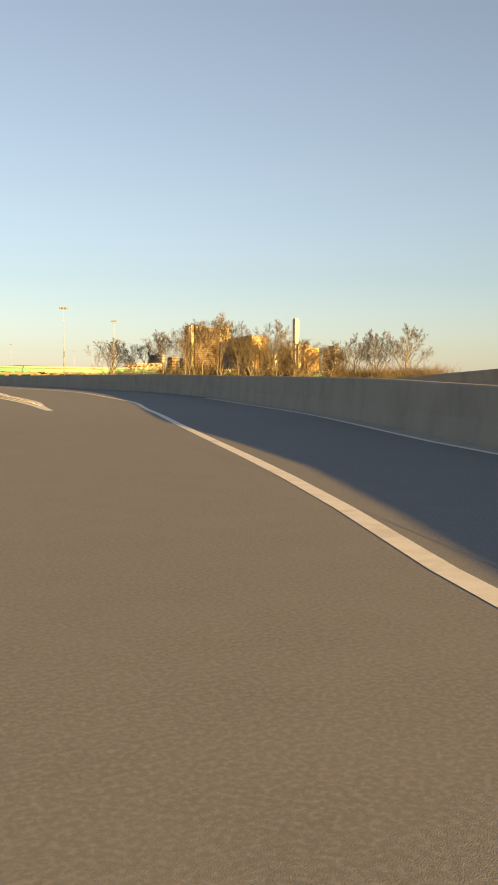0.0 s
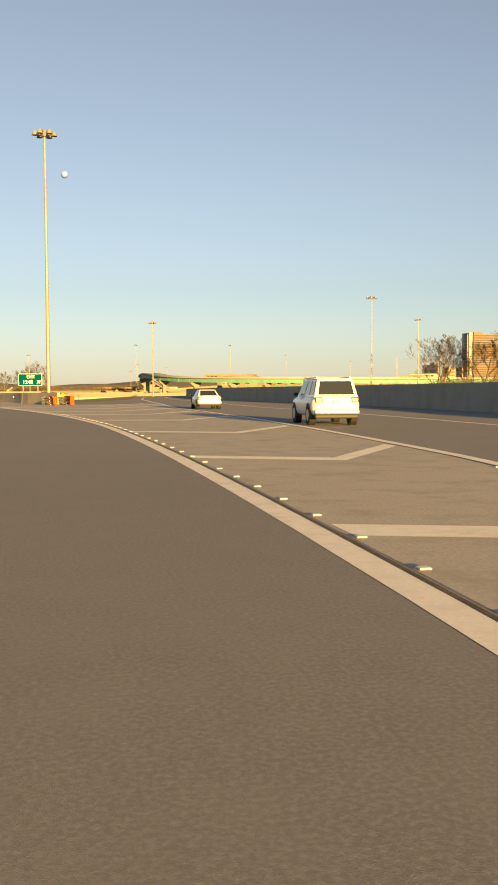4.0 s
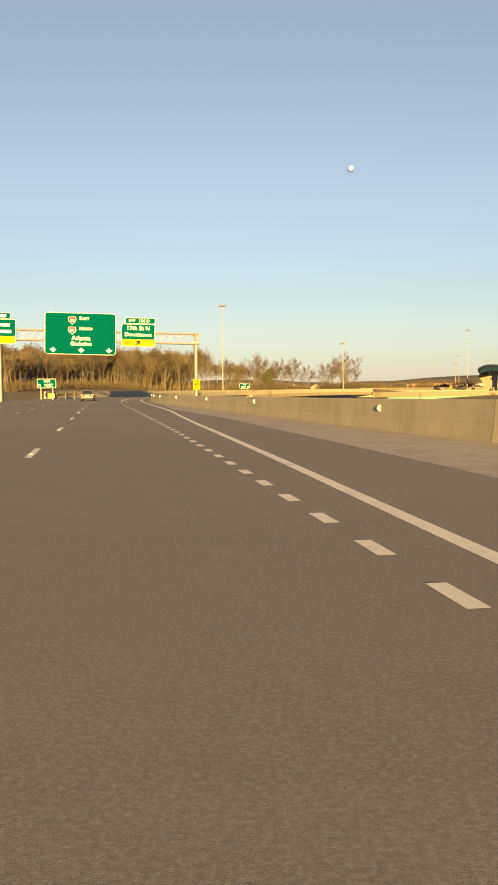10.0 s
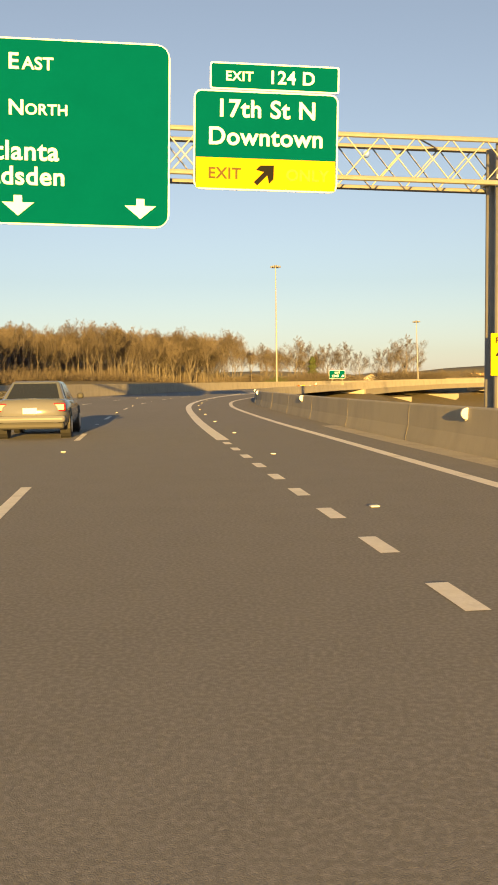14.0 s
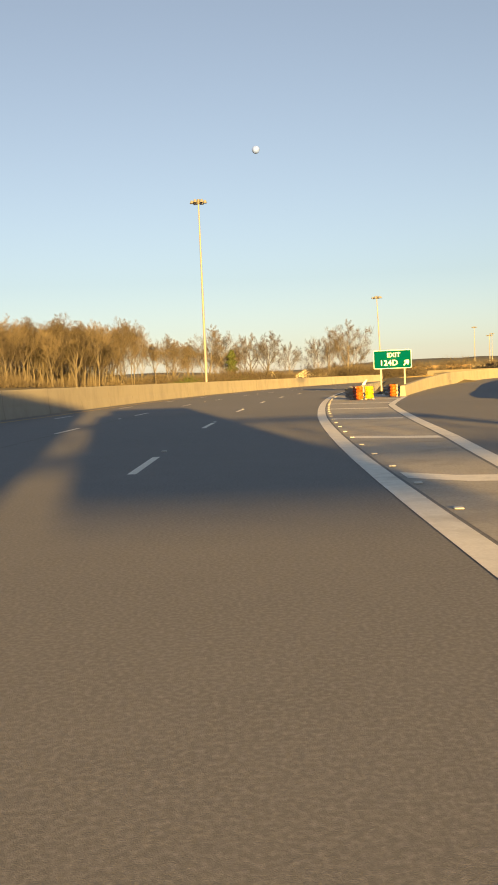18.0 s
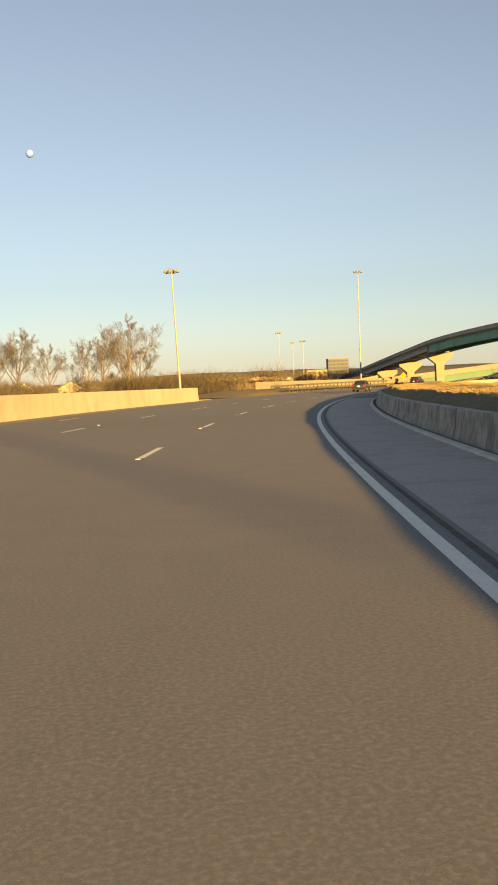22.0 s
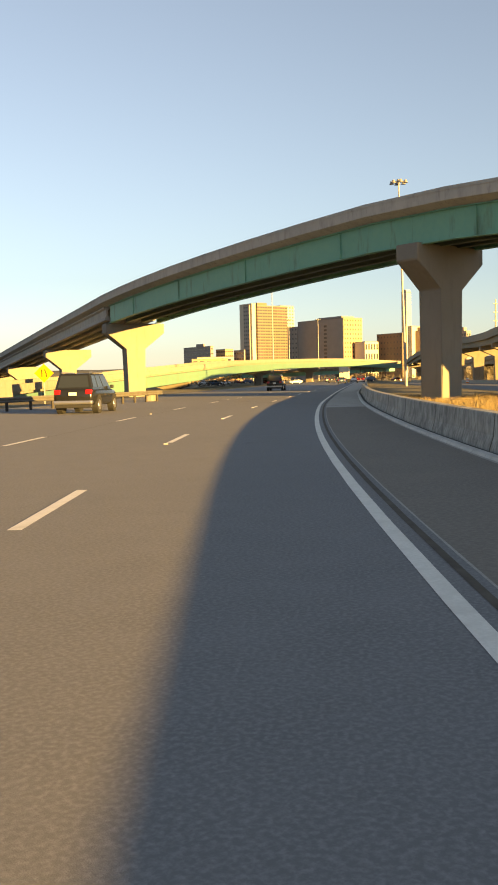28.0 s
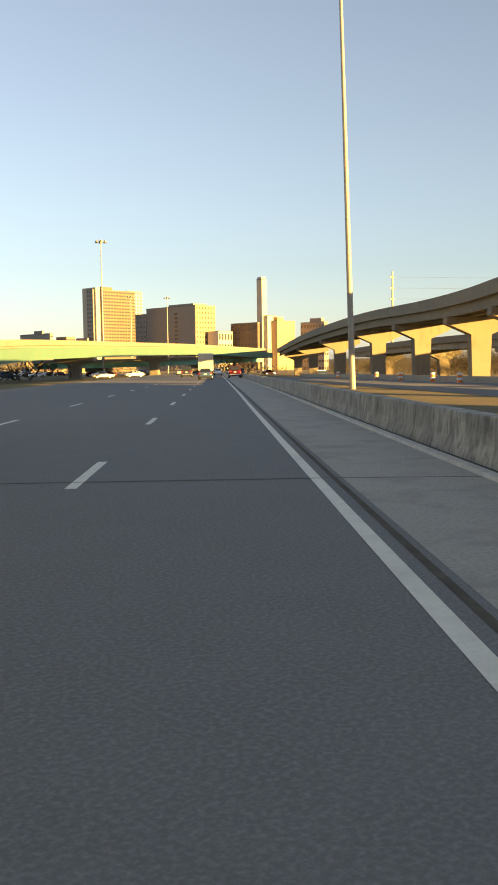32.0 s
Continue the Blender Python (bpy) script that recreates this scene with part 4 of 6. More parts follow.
for k in range(24):
    x0, x1 = -28.0 + k * 1.2, -28.0 + (k + 1) * 1.2
    for y in (-0.6, 0.8):
        for z0, z1 in ((8.25, 9.65), (9.65, 8.25)):
            part("brace", tubed((x0, y, z0), (x1, y, z1), 0.024, 0.024, 6), STEEL, gantry)
    if k % 3 == 0:
        part("brace", tubed((x0, -0.6, 9.65), (x1, 0.8, 9.65), 0.03, 0.03, 6), STEEL, gantry)
for x in (0.2, 0.7):
    part("brace", tubed((x, -0.6, 8.25), (x, -0.6, 9.65), 0.05, 0.05, 6), STEEL, gantry)
YF = -0.95


def shield(parent, x, z, number):
    o = [(-0.42, 0.42), (-0.2, 0.38), (0, 0.45), (0.2, 0.38), (0.42, 0.42), (0.5, 0.1), (0.42, -0.2), (0, -0.55), (-0.42, -0.2), (-0.5, 0.1)]
    part("shield", prism([(x + a * 1.12, z + b * 1.12) for a, b in o], YF - 0.05, YF - 0.03), WHITE_SIGN, parent)
    part("shield", prism([(x + a, z + b) for a, b in o], YF - 0.06, YF - 0.05), BLUE_SIGN, parent)
    part("shield", prism([(x - 0.4, z + 0.4), (x - 0.19, z + 0.37), (x, z + 0.43), (x + 0.19, z + 0.37), (x + 0.4, z + 0.4), (x + 0.44, z + 0.2), (x - 0.44, z + 0.2)], YF - 0.066, YF - 0.061), RED_SIGN, parent)
    text_part(number, 0.6, WHITE_SIGN, parent, x, z - 0.08, YF - 0.068)


panel(gantry, 9.78, 5.78, -15.86, 9.24, y=YF)
shield(gantry, -17.0, 11.12, "20")
shield(gantry, -17.0, 9.72, "59")
text_part("E", 0.7, WHITE_SIGN, gantry, -16.05, 11.38, YF - 0.03, align="LEFT")
text_part("AST", 0.54, WHITE_SIGN, gantry, -15.6, 11.33, YF - 0.03, align="LEFT")
text_part("N", 0.66, WHITE_SIGN, gantry, -16.05, 9.96, YF - 0.03, align="LEFT")
text_part("ORTH", 0.47, WHITE_SIGN, gantry, -15.52, 9.92, YF - 0.03, align="LEFT")
text_part("Atlanta", 0.84, WHITE_SIGN, gantry, -15.75, 8.62, YF - 0.03)
text_part("Gadsden", 0.8, WHITE_SIGN, gantry, -15.75, 7.84, YF - 0.03)
for x in (-19.6, -15.75, -11.9):
    part("arrow", prism([(x - 0.13, 7.26), (x + 0.13, 7.26), (x + 0.13, 7.04), (x + 0.5, 7.04), (x, 6.62), (x - 0.5, 7.04), (x - 0.13, 7.04)], YF - 0.03, YF - 0.026), WHITE_SIGN, gantry)
panel(gantry, 4.7, 3.15, -7.86, 9.22, y=YF)
part("exit_only_panel", boxed(-10.13, -5.59, YF - 0.03, YF - 0.02, 7.7, 8.66), YELLOW_SIGN, gantry, "yellow exit only panel")
panel(gantry, 4.2, 0.85, -7.6, 11.25, y=YF)
text_part("EXIT", 0.42, WHITE_SIGN, gantry, -8.75, 11.23, YF - 0.03)
text_part("124 D", 0.58, WHITE_SIGN, gantry, -7.05, 11.23, YF - 0.03)
text_part("17th St N", 0.78, WHITE_SIGN, gantry, -7.86, 10.2, YF - 0.03)
text_part("Downtown", 0.78, WHITE_SIGN, gantry, -7.86, 9.32, YF - 0.03)
text_part("EXIT", 0.5, FADED_BLACK, gantry, -9.2, 8.15, YF - 0.036)
text_part("ONLY", 0.5, PALE_BLACK, gantry, -6.5, 8.15, YF - 0.036)
arrow(gantry, BLACK_SIGN, -7.9, 8.16, 0.85, 45, YF - 0.036)
# the third sign, cut by the picture's edge
panel(gantry, 5.2, 3.4, -27.3, 9.3, y=YF)
part("exit_only_panel", boxed(-29.8, -24.8, YF - 0.03, YF - 0.02, 7.68, 8.66), YELLOW_SIGN, gantry, "yellow exit only panel")
panel(gantry, 3.6, 0.9, -27.2, 11.45, y=YF)
for z, w in ((10.2, 3.4), (9.3, 3.8), (11.45, 2.4)):
    part("lettering_bar", boxed(-27.2 - w / 2, -27.2 + w / 2, YF - 0.035, YF - 0.03, z - 0.2, z + 0.2), WHITE_SIGN, gantry)
# the truss hangs a little lower at the ramp side
sag = Matrix.Translation((-12, 0, 9)) @ Matrix.Rotation(radians(1.5), 4, "Y") @ Matrix.Translation((12, 0, -9))
for o in gantry.children:
    if not o.name.startswith("post"):
        o.matrix_basis = sag @ o.matrix_basis
# advisory speed plate on the post
plate = thing("speed_plate", Matrix.Translation((-17.2, 344.0, 0)) @ Matrix.Rotation(radians(10), 4, "Z"), "yellow advisory ramp speed plate on the gantry post", "road sign")
part("plate", boxed(-0.22, 0.78, -0.68, -0.64, 1.45, 2.9, 0.015), YELLOW_SIGN, plate)
text_part("RAMP", 0.26, BLACK_SIGN, plate, 0.28, 2.65, -0.69)
text_part("40", 0.6, BLACK_SIGN, plate, 0.28, 2.18, -0.69)
text_part("MPH", 0.22, BLACK_SIGN, plate, 0.28, 1.7, -0.69)
part("bracket", boxed(0.2, 0.3, -0.64, -0.5, 1.6, 2.7), STEEL, plate)
exit_sign(pose(-43.75, 361.3, -0.1, 0, 0, 8), "124C", -1)

# ---- the moon ----
bm = bmesh.new()
bmesh.ops.create_uvsphere(bm, u_segments=32, v_segments=16, radius=18.5)
MOON = material("moon_dust", (0.17, 0.285, 0.85), 1.0, spots=[(14.0, (0.125, 0.215, 0.66), 0.5, 0.6)])
moon = part("moon", bm, MOON)
tagged(moon, "pale nearly full moon in the evening sky", "moon", kind="structure")
moon.location = (-15 + 4600 * math.sin(radians(2.9)) * math.cos(radians(13.72)), 320 + 4600 * math.cos(radians(2.9)) * math.cos(radians(13.72)), 4600 * math.sin(radians(13.72)))


# ---- bridges and viaducts ahead ----
AGED_PIER = material("aged_tan_concrete", (0.215, 0.185, 0.14), 0.9, spots=[(3.0, (0.18, 0.155, 0.12), 0.5, 0.8), (0.6, (0.145, 0.127, 0.102), 0.22, 0.4, (1, 1, 0.25))], bump=[(0.05, 0.2)])
def ribbon(points, z_shift=0.0, n=8):
    pts = spline([p[:3] for p in points], n)
    out = []
    for i, p in enumerate(pts):
        t_ = pts[min(i + 1, len(pts) - 1)] - pts[max(i - 1, 0)]
        k = math.hypot(t_[0], t_[1])
        out.append((Vector((p[0], p[1], p[2] + z_shift)), Vector((t_[1] / k, -t_[0] / k, 0))))
    return out


def viaduct(name, points, width, girder, mat, label, piers, base, beams=4, fascia=1.5):
    """points: the top of the near parapet; the deck lies on the right of it as it runs."""
    v = thing(name, Matrix(), label, "bridge")
    line = ribbon(points)
    sweep("deck", line, [(0, -fascia), (width, -fascia), (width, 0), (width - 0.3, 0), (width - 0.35, -0.95), (0.35, -0.95), (0.3, 0), (0, 0)], AGED, v)
    for k in range(beams):
        x = 0.8 + k * (width - 1.6) / (beams - 1)
        sweep("girder", line, [(x - 0.2, -fascia - girder), (x + 0.2, -fascia - girder), (x + 0.2, -fascia - girder + 0.1), (x + 0.04, -fascia - girder + 0.1), (x + 0.04, -fascia), (x - 0.04, -fascia), (x - 0.04, -fascia - girder + 0.1), (x - 0.2, -fascia - girder + 0.1)], mat, v)
    for f_ in piers:
        i = int(f_ * (len(line) - 1))
        p, r = line[i]
        top = p.z - fascia - girder
        h = width / 2
        bm = prism([(0.3, top), (width - 0.3, top), (width - 0.3, top - 0.9), (h + 1.25, top - 2.2), (h + 1.15, base), (h - 1.15, base), (h - 1.25, top - 2.2), (0.3, top - 0.9)], -0.9, 0.9)
        bmesh.ops.bevel(bm, geom=bm.edges[:], offset=0.07, segments=1, affect="EDGES")
        q = part("pier", bm, AGED_PIER, v)
        q.matrix_world = Matrix.Translation((p.x, p.y, 0)) @ Matrix.Rotation(math.atan2(r.y, r.x), 4, "Z")
    return v


viaduct("viaduct", [(170, 722, 10.6), (185.3, 742.8, 10.4), (198.4, 756.7, 10.2), (211.2, 770.8, 10.3), (232.0, 795.6, 10.7), (258.4, 826.0, 10.3), (296.3, 866.1, 9.7), (345.0, 916.6, 8.3)], 9.5, 1.2, AGED, "long curved concrete viaduct on hammerhead piers beside the highway", (0.09, 0.22, 0.37, 0.5, 0.62, 0.74, 0.86, 0.95), -2.0)
# added stretch out of view, routed so its deck shadow covers the road
viaduct("viaduct", [(118, 612, 11.6), (131, 626, 11.5), (145, 644, 11.3), (156, 668, 11.0), (163, 696, 10.8), (169.9, 721.9, 10.6)], 9.5, 1.2, AGED, "unseen curved concrete viaduct running back behind the highway to shade it", (0.12, 0.38, 0.64, 0.9), -2.0)
viaduct("viaduct", [(215, 705, 8.4), (236, 738, 8.2), (268, 790, 8.0), (300, 832, 8.0), (352, 890, 7.6)], 9.0, 1.4, STAINED, "second concrete viaduct standing behind the first", (0.1, 0.3, 0.5, 0.7, 0.9), -2.0)
viaduct("ramp_bridge", [(50, 690, 1.1), (78, 728, 1.2), (112.9, 770.4, 2.4), (140, 790, 4.0), (164.6, 807.0, 5.4), (190.2, 831.2, 6.6), (237.7, 868.9, 7.9), (304.8, 915.0, 9.3), (347.1, 921.6, 8.3)][::1], -8.5, 2.0, SUNLIT_GREEN, "pale green steel ramp bridge rising across the highway ahead", (), -2.0, fascia=1.3)
for x, y, z, turn in ((214, 855, 4.2, 38), (272, 898, 5.2, 30), (150, 803, 1.2, 40)):
    bm = prism([(-4.2, z), (4.2, z), (4.2, z - 0.9), (1.2, z - 1.6), (1.2, -2), (-1.2, -2), (-1.2, z - 1.6), (-4.2, z - 0.9)], -0.9, 0.9)
    bmesh.ops.bevel(bm, geom=bm.edges[:], offset=0.07, segments=1, affect="EDGES")
    pier = tagged(part("bridge_pier", bm, AGED_PIER), "tan concrete hammerhead pier under the ramp bridge", "bridge pier", "bridge piers")
    pier.matrix_world = Matrix.Translation((x, y, 0)) @ Matrix.Rotation(radians(turn + 90), 4, "Z")
viaduct("street_bridge", [(354.2, 931, 6.2), (312, 920, 5.4), (271.0, 908.0, 4.6), (240, 898, 4.3)], 9.0, 1.5, GREEN_GIRDER, "low dark green girder bridge behind the ramp bridge", (0.3, 0.75), -2.0, fascia=0.9)

# the exit ramp's viaduct beyond the barrier
ramp_viaduct = thing("ramp_viaduct", Matrix(), "tan concrete ramp viaduct with a green steel span on squat piers", "bridge")
first_line = [(road(s, at(RIGHT_WALL, s) + 0.32, at(RAMP2_DROP, s)), road(s, 1) - road(s, 0)) for s in range(466, 561, 4)]
sweep("fascia", [q for q in first_line if q[0].y < 552], [(0, -0.95), (0.25, -0.95), (0.25, 0.0), (0, 0.0)], TAN, ramp_viaduct)
sweep("deck", [q for q in first_line if q[0].y < 552], [(-8.6, -0.75), (0, -0.75), (0, -0.05), (-8.6, -0.05)], CONCRETE, ramp_viaduct)
span = ribbon([(21.8, 538.1, 0.15), (28, 549, 0.15), (48, 571, 0.25), (77, 592, 0.4), (120, 612, 0.8), (170, 628, 1.4)])
sweep("parapet", span, [(0, -1.85), (0.35, -1.85), (0.35, 0), (0.1, 0)], TAN, ramp_viaduct)
sweep("deck", span, [(-9, -1.7), (0, -1.7), (0, -0.95), (-9, -0.95)], CONCRETE, ramp_viaduct)
for off in (-0.3, -3.0, -5.7, -8.4):
    sweep("girder", [q for q in span if q[0].x > 27], [(off - 0.2, -4.0), (off + 0.2, -4.0), (off + 0.2, -3.9), (off + 0.03, -3.9), (off + 0.03, -1.85), (off - 0.03, -1.85), (off - 0.03, -3.9), (off - 0.2, -3.9)], GREEN_GIRDER, ramp_viaduct)
for x, y, turn, top in ((24.1, 551.5, -62, -1.75), (6.5, 513.1, -64, -1.75), (-6.8, 482, -64, -1.75), (62, 582, -40, -3.8), (100, 604, -25, -3.4)):
    bm = prism([(-4.6, top), (4.6, top), (4.6, top - 0.9), (2.0, top - 2.4), (2.0, -9), (-2.0, -9), (-2.0, top - 2.4), (-4.6, top - 0.9)], -1.0, 1.0)
    bmesh.ops.bevel(bm, geom=bm.edges[:], offset=0.07, segments=1, affect="EDGES")
    q = part("pier", bm, TAN, ramp_viaduct)
    q.matrix_world = Matrix.Translation((x, y, 0)) @ Matrix.Rotation(radians(turn + 90), 4, "Z") @ Matrix.Translation((-4.2, 0, 0))

# crash cushion at the start of the far barrier, beside the other exit sign
nose = thing("cushion_nose", pose(-43.9, 364.5, 0.15, 0, 0, 10), "yellow crash cushion nose at the far gore", "crash cushion")
part("shell", boxed(-0.5, 0.5, -0.1, 0.7, 0.1, 0.9, 0.15), YELLOW_NOSE, nose)
part("foot", boxed(-0.4, 0.4, 0.0, 0.6, 0.0, 0.12), DARK_STEEL, nose)
rail_ = thing("guardrail", pose(-45.6, 366.5, 0.15, 0, 0, -62), "dark steel guardrail behind the crash cushion", "guardrail")
part("rail", corrugated(5.5, 0.5, 2, 0.05, 0.02, 3), DARK_STEEL, rail_).location.z = 0.35
for k in range(4):
    part("post", boxed(0.06, 0.2, 0.4 + 1.5 * k, 0.55 + 1.5 * k, -0.4, 0.85), DARK_STEEL, rail_)

# ---- trees ----
def branch(wood, twig, rnd, a, way, length, radius, level, rise, fine):
    """A tapered limb that bends upwards, with side limbs in alternate directions; the finest are twigs."""
    p, w = Vector(a), Vector(way).normalized()
    segs = (6, 5, 4)[level]
    turn = rnd.uniform(0, 6.28)
    for k in range(segs):
        u = (k + 1) / segs
        q = p + w * (length / segs)
        r0, r1 = radius * (1 - 0.85 * k / segs), radius * (1 - 0.85 * u)
        if level < 2:
            limb(wood, p, q, r0, r1, 5 if level == 0 else 3)
        else:
            sliver(twig, p, q + (q - p) * 0.25, max(r0, fine))
        o = w.orthogonal().normalized()
        for _ in range(2 if level == 1 else 1):
            turn += 2.4 + rnd.uniform(-0.5, 0.5)
            side = o * math.cos(turn) + w.cross(o) * math.sin(turn)
            out = (w * rnd.uniform(0.7, 1.1) + side * rnd.uniform(0.55, 0.95) + Vector((0, 0, rise))).normalized()
            if level < 2 and (k > 0 or level == 1):
                branch(wood, twig, rnd, q, out, length * rnd.uniform(0.38, 0.6) * (1.15 - 0.55 * u), r1 * 0.6 + 0.004, level + 1, rise, fine)
            elif level == 2:
                for _ in range(3):
                    sliver(twig, q, q + (out + Vector((rnd.gauss(0, 0.5), rnd.gauss(0, 0.5), rnd.gauss(0.1, 0.35)))) * length * rnd.uniform(0.3, 0.6), fine)
        w = (w + Vector((rnd.gauss(0, 0.16), rnd.gauss(0, 0.16), rise * 0.5 + rnd.gauss(0, 0.08)))).normalized()
        p = q


def limb(mesh, a, b, ra, rb, n):
    verts, faces = mesh
    ax = (b - a).normalized()
    u = ax.orthogonal().normalized()
    v = ax.cross(u)
    i0 = len(verts)
    for p, r in ((a, ra), (b, rb)):
        for k in range(n):
            c = 2 * math.pi * k / n
            verts.append(p + (u * math.cos(c) + v * math.sin(c)) * r)
    for k in range(n):
        j = (k + 1) % n
        faces.append((i0 + k, i0 + j, i0 + n + j, i0 + n + k))


def sliver(mesh, a, b, w):
    verts, faces = mesh
    side = (b - a).cross(Vector((0.3, 0.9, 0.2))).normalized() * w
    i0 = len(verts)
    verts.extend((a - side, a + side, b))
    faces.append((i0, i0 + 1, i0 + 2))
    up = (b - a).cross(side).normalized() * w
    verts.extend((a - up, a + up, b))
    faces.append((i0 + 3, i0 + 4, i0 + 5))


def tree_meshes(seed, height, fork, spread, trunk, limbs=6, fine=0.013):
    """A bare tree that forks at a share of its height into rising limbs."""
    rnd = random.Random(seed)
    wood, twig = ([], []), ([], [])
    p, w = Vector((0, 0, -0.6)), Vector((rnd.gauss(0, 0.05), rnd.gauss(0, 0.05), 1)).normalized()
    n = 8
    done = 0
    for k in range(n):
        q = p + w * height * 0.8 / n
        limb(wood, p, q, trunk * (1 - 0.82 * k / n), trunk * (1 - 0.82 * (k + 1) / n), 7)
        u = (k + 1) / n
        while u >= fork and done < limbs * (u - fork + 0.12) / (1.12 - fork):
            c = done * 2.4 + rnd.uniform(-0.5, 0.5)
            sp = spread * rnd.uniform(0.7, 1.2)
            branch(wood, twig, rnd, q, (math.cos(c) * sp, math.sin(c) * sp, 1), height * (1.02 - 0.8 * u) * rnd.uniform(0.6, 0.85) + 0.8, trunk * (0.62 - 0.42 * u), 0, 0.16, fine)
            done += 1
        w = (w + Vector((rnd.gauss(0, 0.09), rnd.gauss(0, 0.09), 0.1))).normalized()
        p = q
    branch(wood, twig, rnd, p, w, height * 0.24, trunk * 0.2, 0, 0.12, fine)
    return wood, twig


def tree(name, seed, label, *shape):
    t_ = thing(name, Matrix(), label, "tree")
    wood, twig = tree_meshes(seed, *shape)
    mesh_object("trunk", *wood, BARK, t_)
    mesh_object("crown", *twig, TWIGS, t_)
    return t_


woods = [tree("bare_tree", 11 + k, "tall bare winter tree at the edge of the wood", h, f, sp, 0.23, 10, 0.02) for k, (h, f, sp) in enumerate(((22, 0.3, 0.42), (20, 0.4, 0.5), (24, 0.38, 0.38), (18, 0.22, 0.5), (21, 0.32, 0.45)))]
lone = [tree("bare_tree", 31 + k, "spreading bare winter tree with fine branches", h, f, sp, 0.33, 11, 0.019) for k, (h, f, sp) in enumerate(((16.5, 0.14, 0.95), (15, 0.2, 1.1), (18, 0.14, 0.85)))]
used = set()
rnd = random.Random(5)


def plant(kinds, x, y, size=1.0, z=None):
    t_ = kinds[rnd.randrange(len(kinds))]
    z = ground_height(x, y) if z is None else z
    m = Matrix.Translation((x, y, z)) @ Matrix.Rotation(rnd.uniform(0, 6.28), 4, "Z")
    if t_.name not in used:
        used.add(t_.name)
        t_.matrix_world = m
        t_.scale = (size, size, size)
        return t_
    c = copy_thing(t_, m)
    c.scale = (size, size, size * rnd.uniform(0.9, 1.1))
    return c


WOOD_EDGE = spline([(-103, 512), (-108, 570), (-104, 650), (-92, 740), (-72, 800)], 13)
for row in range(5):
    for i in range(0, len(WOOD_EDGE) - 1, 1):
        e = WOOD_EDGE[i]
        if row > 2 and i % 2:
            continue
        plant(woods, e[0] - row * 5.5 + rnd.uniform(-3, 3), e[1] + rnd.uniform(-3, 3), rnd.uniform(0.72, 1.0) * (0.58 + 0.012 * i))
# bare trees beyond the bend
for x, y, k in ((-52, 796, 1.4), (-36.5, 794, 1.6), (-27, 803, 1.45), (-19, 792, 1.5), (-12, 790, 1.45), (-2.0, 799, 1.1), (10, 794, 1.2), (15, 790, 1.35), (21, 786, 1.5), (26, 797, 1.2)):
    plant(lone, x, y, k * 0.85, -0.5)
for x, y, k in ((111, 283, 1.05), (121, 279, 1.1), (145, 246, 1.0), (152, 243, 0.9), (157, 241, 1.1), (167, 236, 1.05), (176, 233, 0.9), (133, 262, 0.7), (138, 255, 0.9), (149, 250, 1.0), (162, 240, 0.95), (128, 268, 0.6), (171, 238, 0.8), (160, 260, 1.25), (156, 268, 1.1), (182, 230, 1.05), (190, 226, 1.1)):
    plant(lone, x, y, k, -1.5)

for k in range(26):
    u = k / 25
    plant(woods, -84 + u * 60 + rnd.uniform(-3, 3), 780 + 26 * u + rnd.uniform(-8, 8), (1.12 - 0.45 * u) * rnd.uniform(0.8, 1.05), -0.5)
for k in range(22):
    plant(woods, -92 + rnd.uniform(-14, 26), 740 + rnd.uniform(-30, 50), rnd.uniform(0.95, 1.15), -0.5)
for k in range(16):
    plant(lone, 10 + k * 9 + rnd.uniform(-4, 4), 835 + k * 7 + rnd.uniform(-12, 12), rnd.uniform(0.35, 0.55), -0.6)

for x, y, k in ((118, 254, 0.8), (123, 249, 0.85), (128, 247, 0.95), (132, 243, 0.9), (137, 241, 0.85), (126, 252, 0.75), (142, 240, 0.8)):
    plant(woods, x, y, k, -1.5)

# the far wood behind the first rows, and undergrowth: uncountable
wood_v, wood_f, twig_v, twig_f = [], [], [], []
far_tree = [tree_meshes(51 + k, 17, 0.3, 0.45, 0.2, 7, 0.02) for k in range(2)]


def merge(vs, fs, mesh, m):
    i0 = len(vs)
    vs.extend(m @ Vector(v) for v in mesh[0])
    fs.extend(tuple(i0 + i for i in f_) for f_ in mesh[1])


for k in range(90):
    e = WOOD_EDGE[rnd.randrange(len(WOOD_EDGE))]
    x, y = e[0] - rnd.uniform(26, 70), e[1] + rnd.uniform(-8, 8)
    m = Matrix.Translation((x, y, ground_height(x, y) + rnd.uniform(0, 3))) @ Matrix.Rotation(rnd.uniform(0, 6.28), 4, "Z") @ Matrix.Scale(rnd.uniform(0.8, 1.15), 4)
    w_, t_ = far_tree[k % 2]
    merge(wood_v, wood_f, w_, m)
    merge(twig_v, twig_f, t_, m)
back = tagged(thing("far_wood", Matrix(), "dense brown bare wood behind the first trees", "wood"), kind="stuff")
mesh_object("trunks", wood_v, wood_f, BARK, back)
mesh_object("crowns", twig_v, twig_f, TWIGS, back)


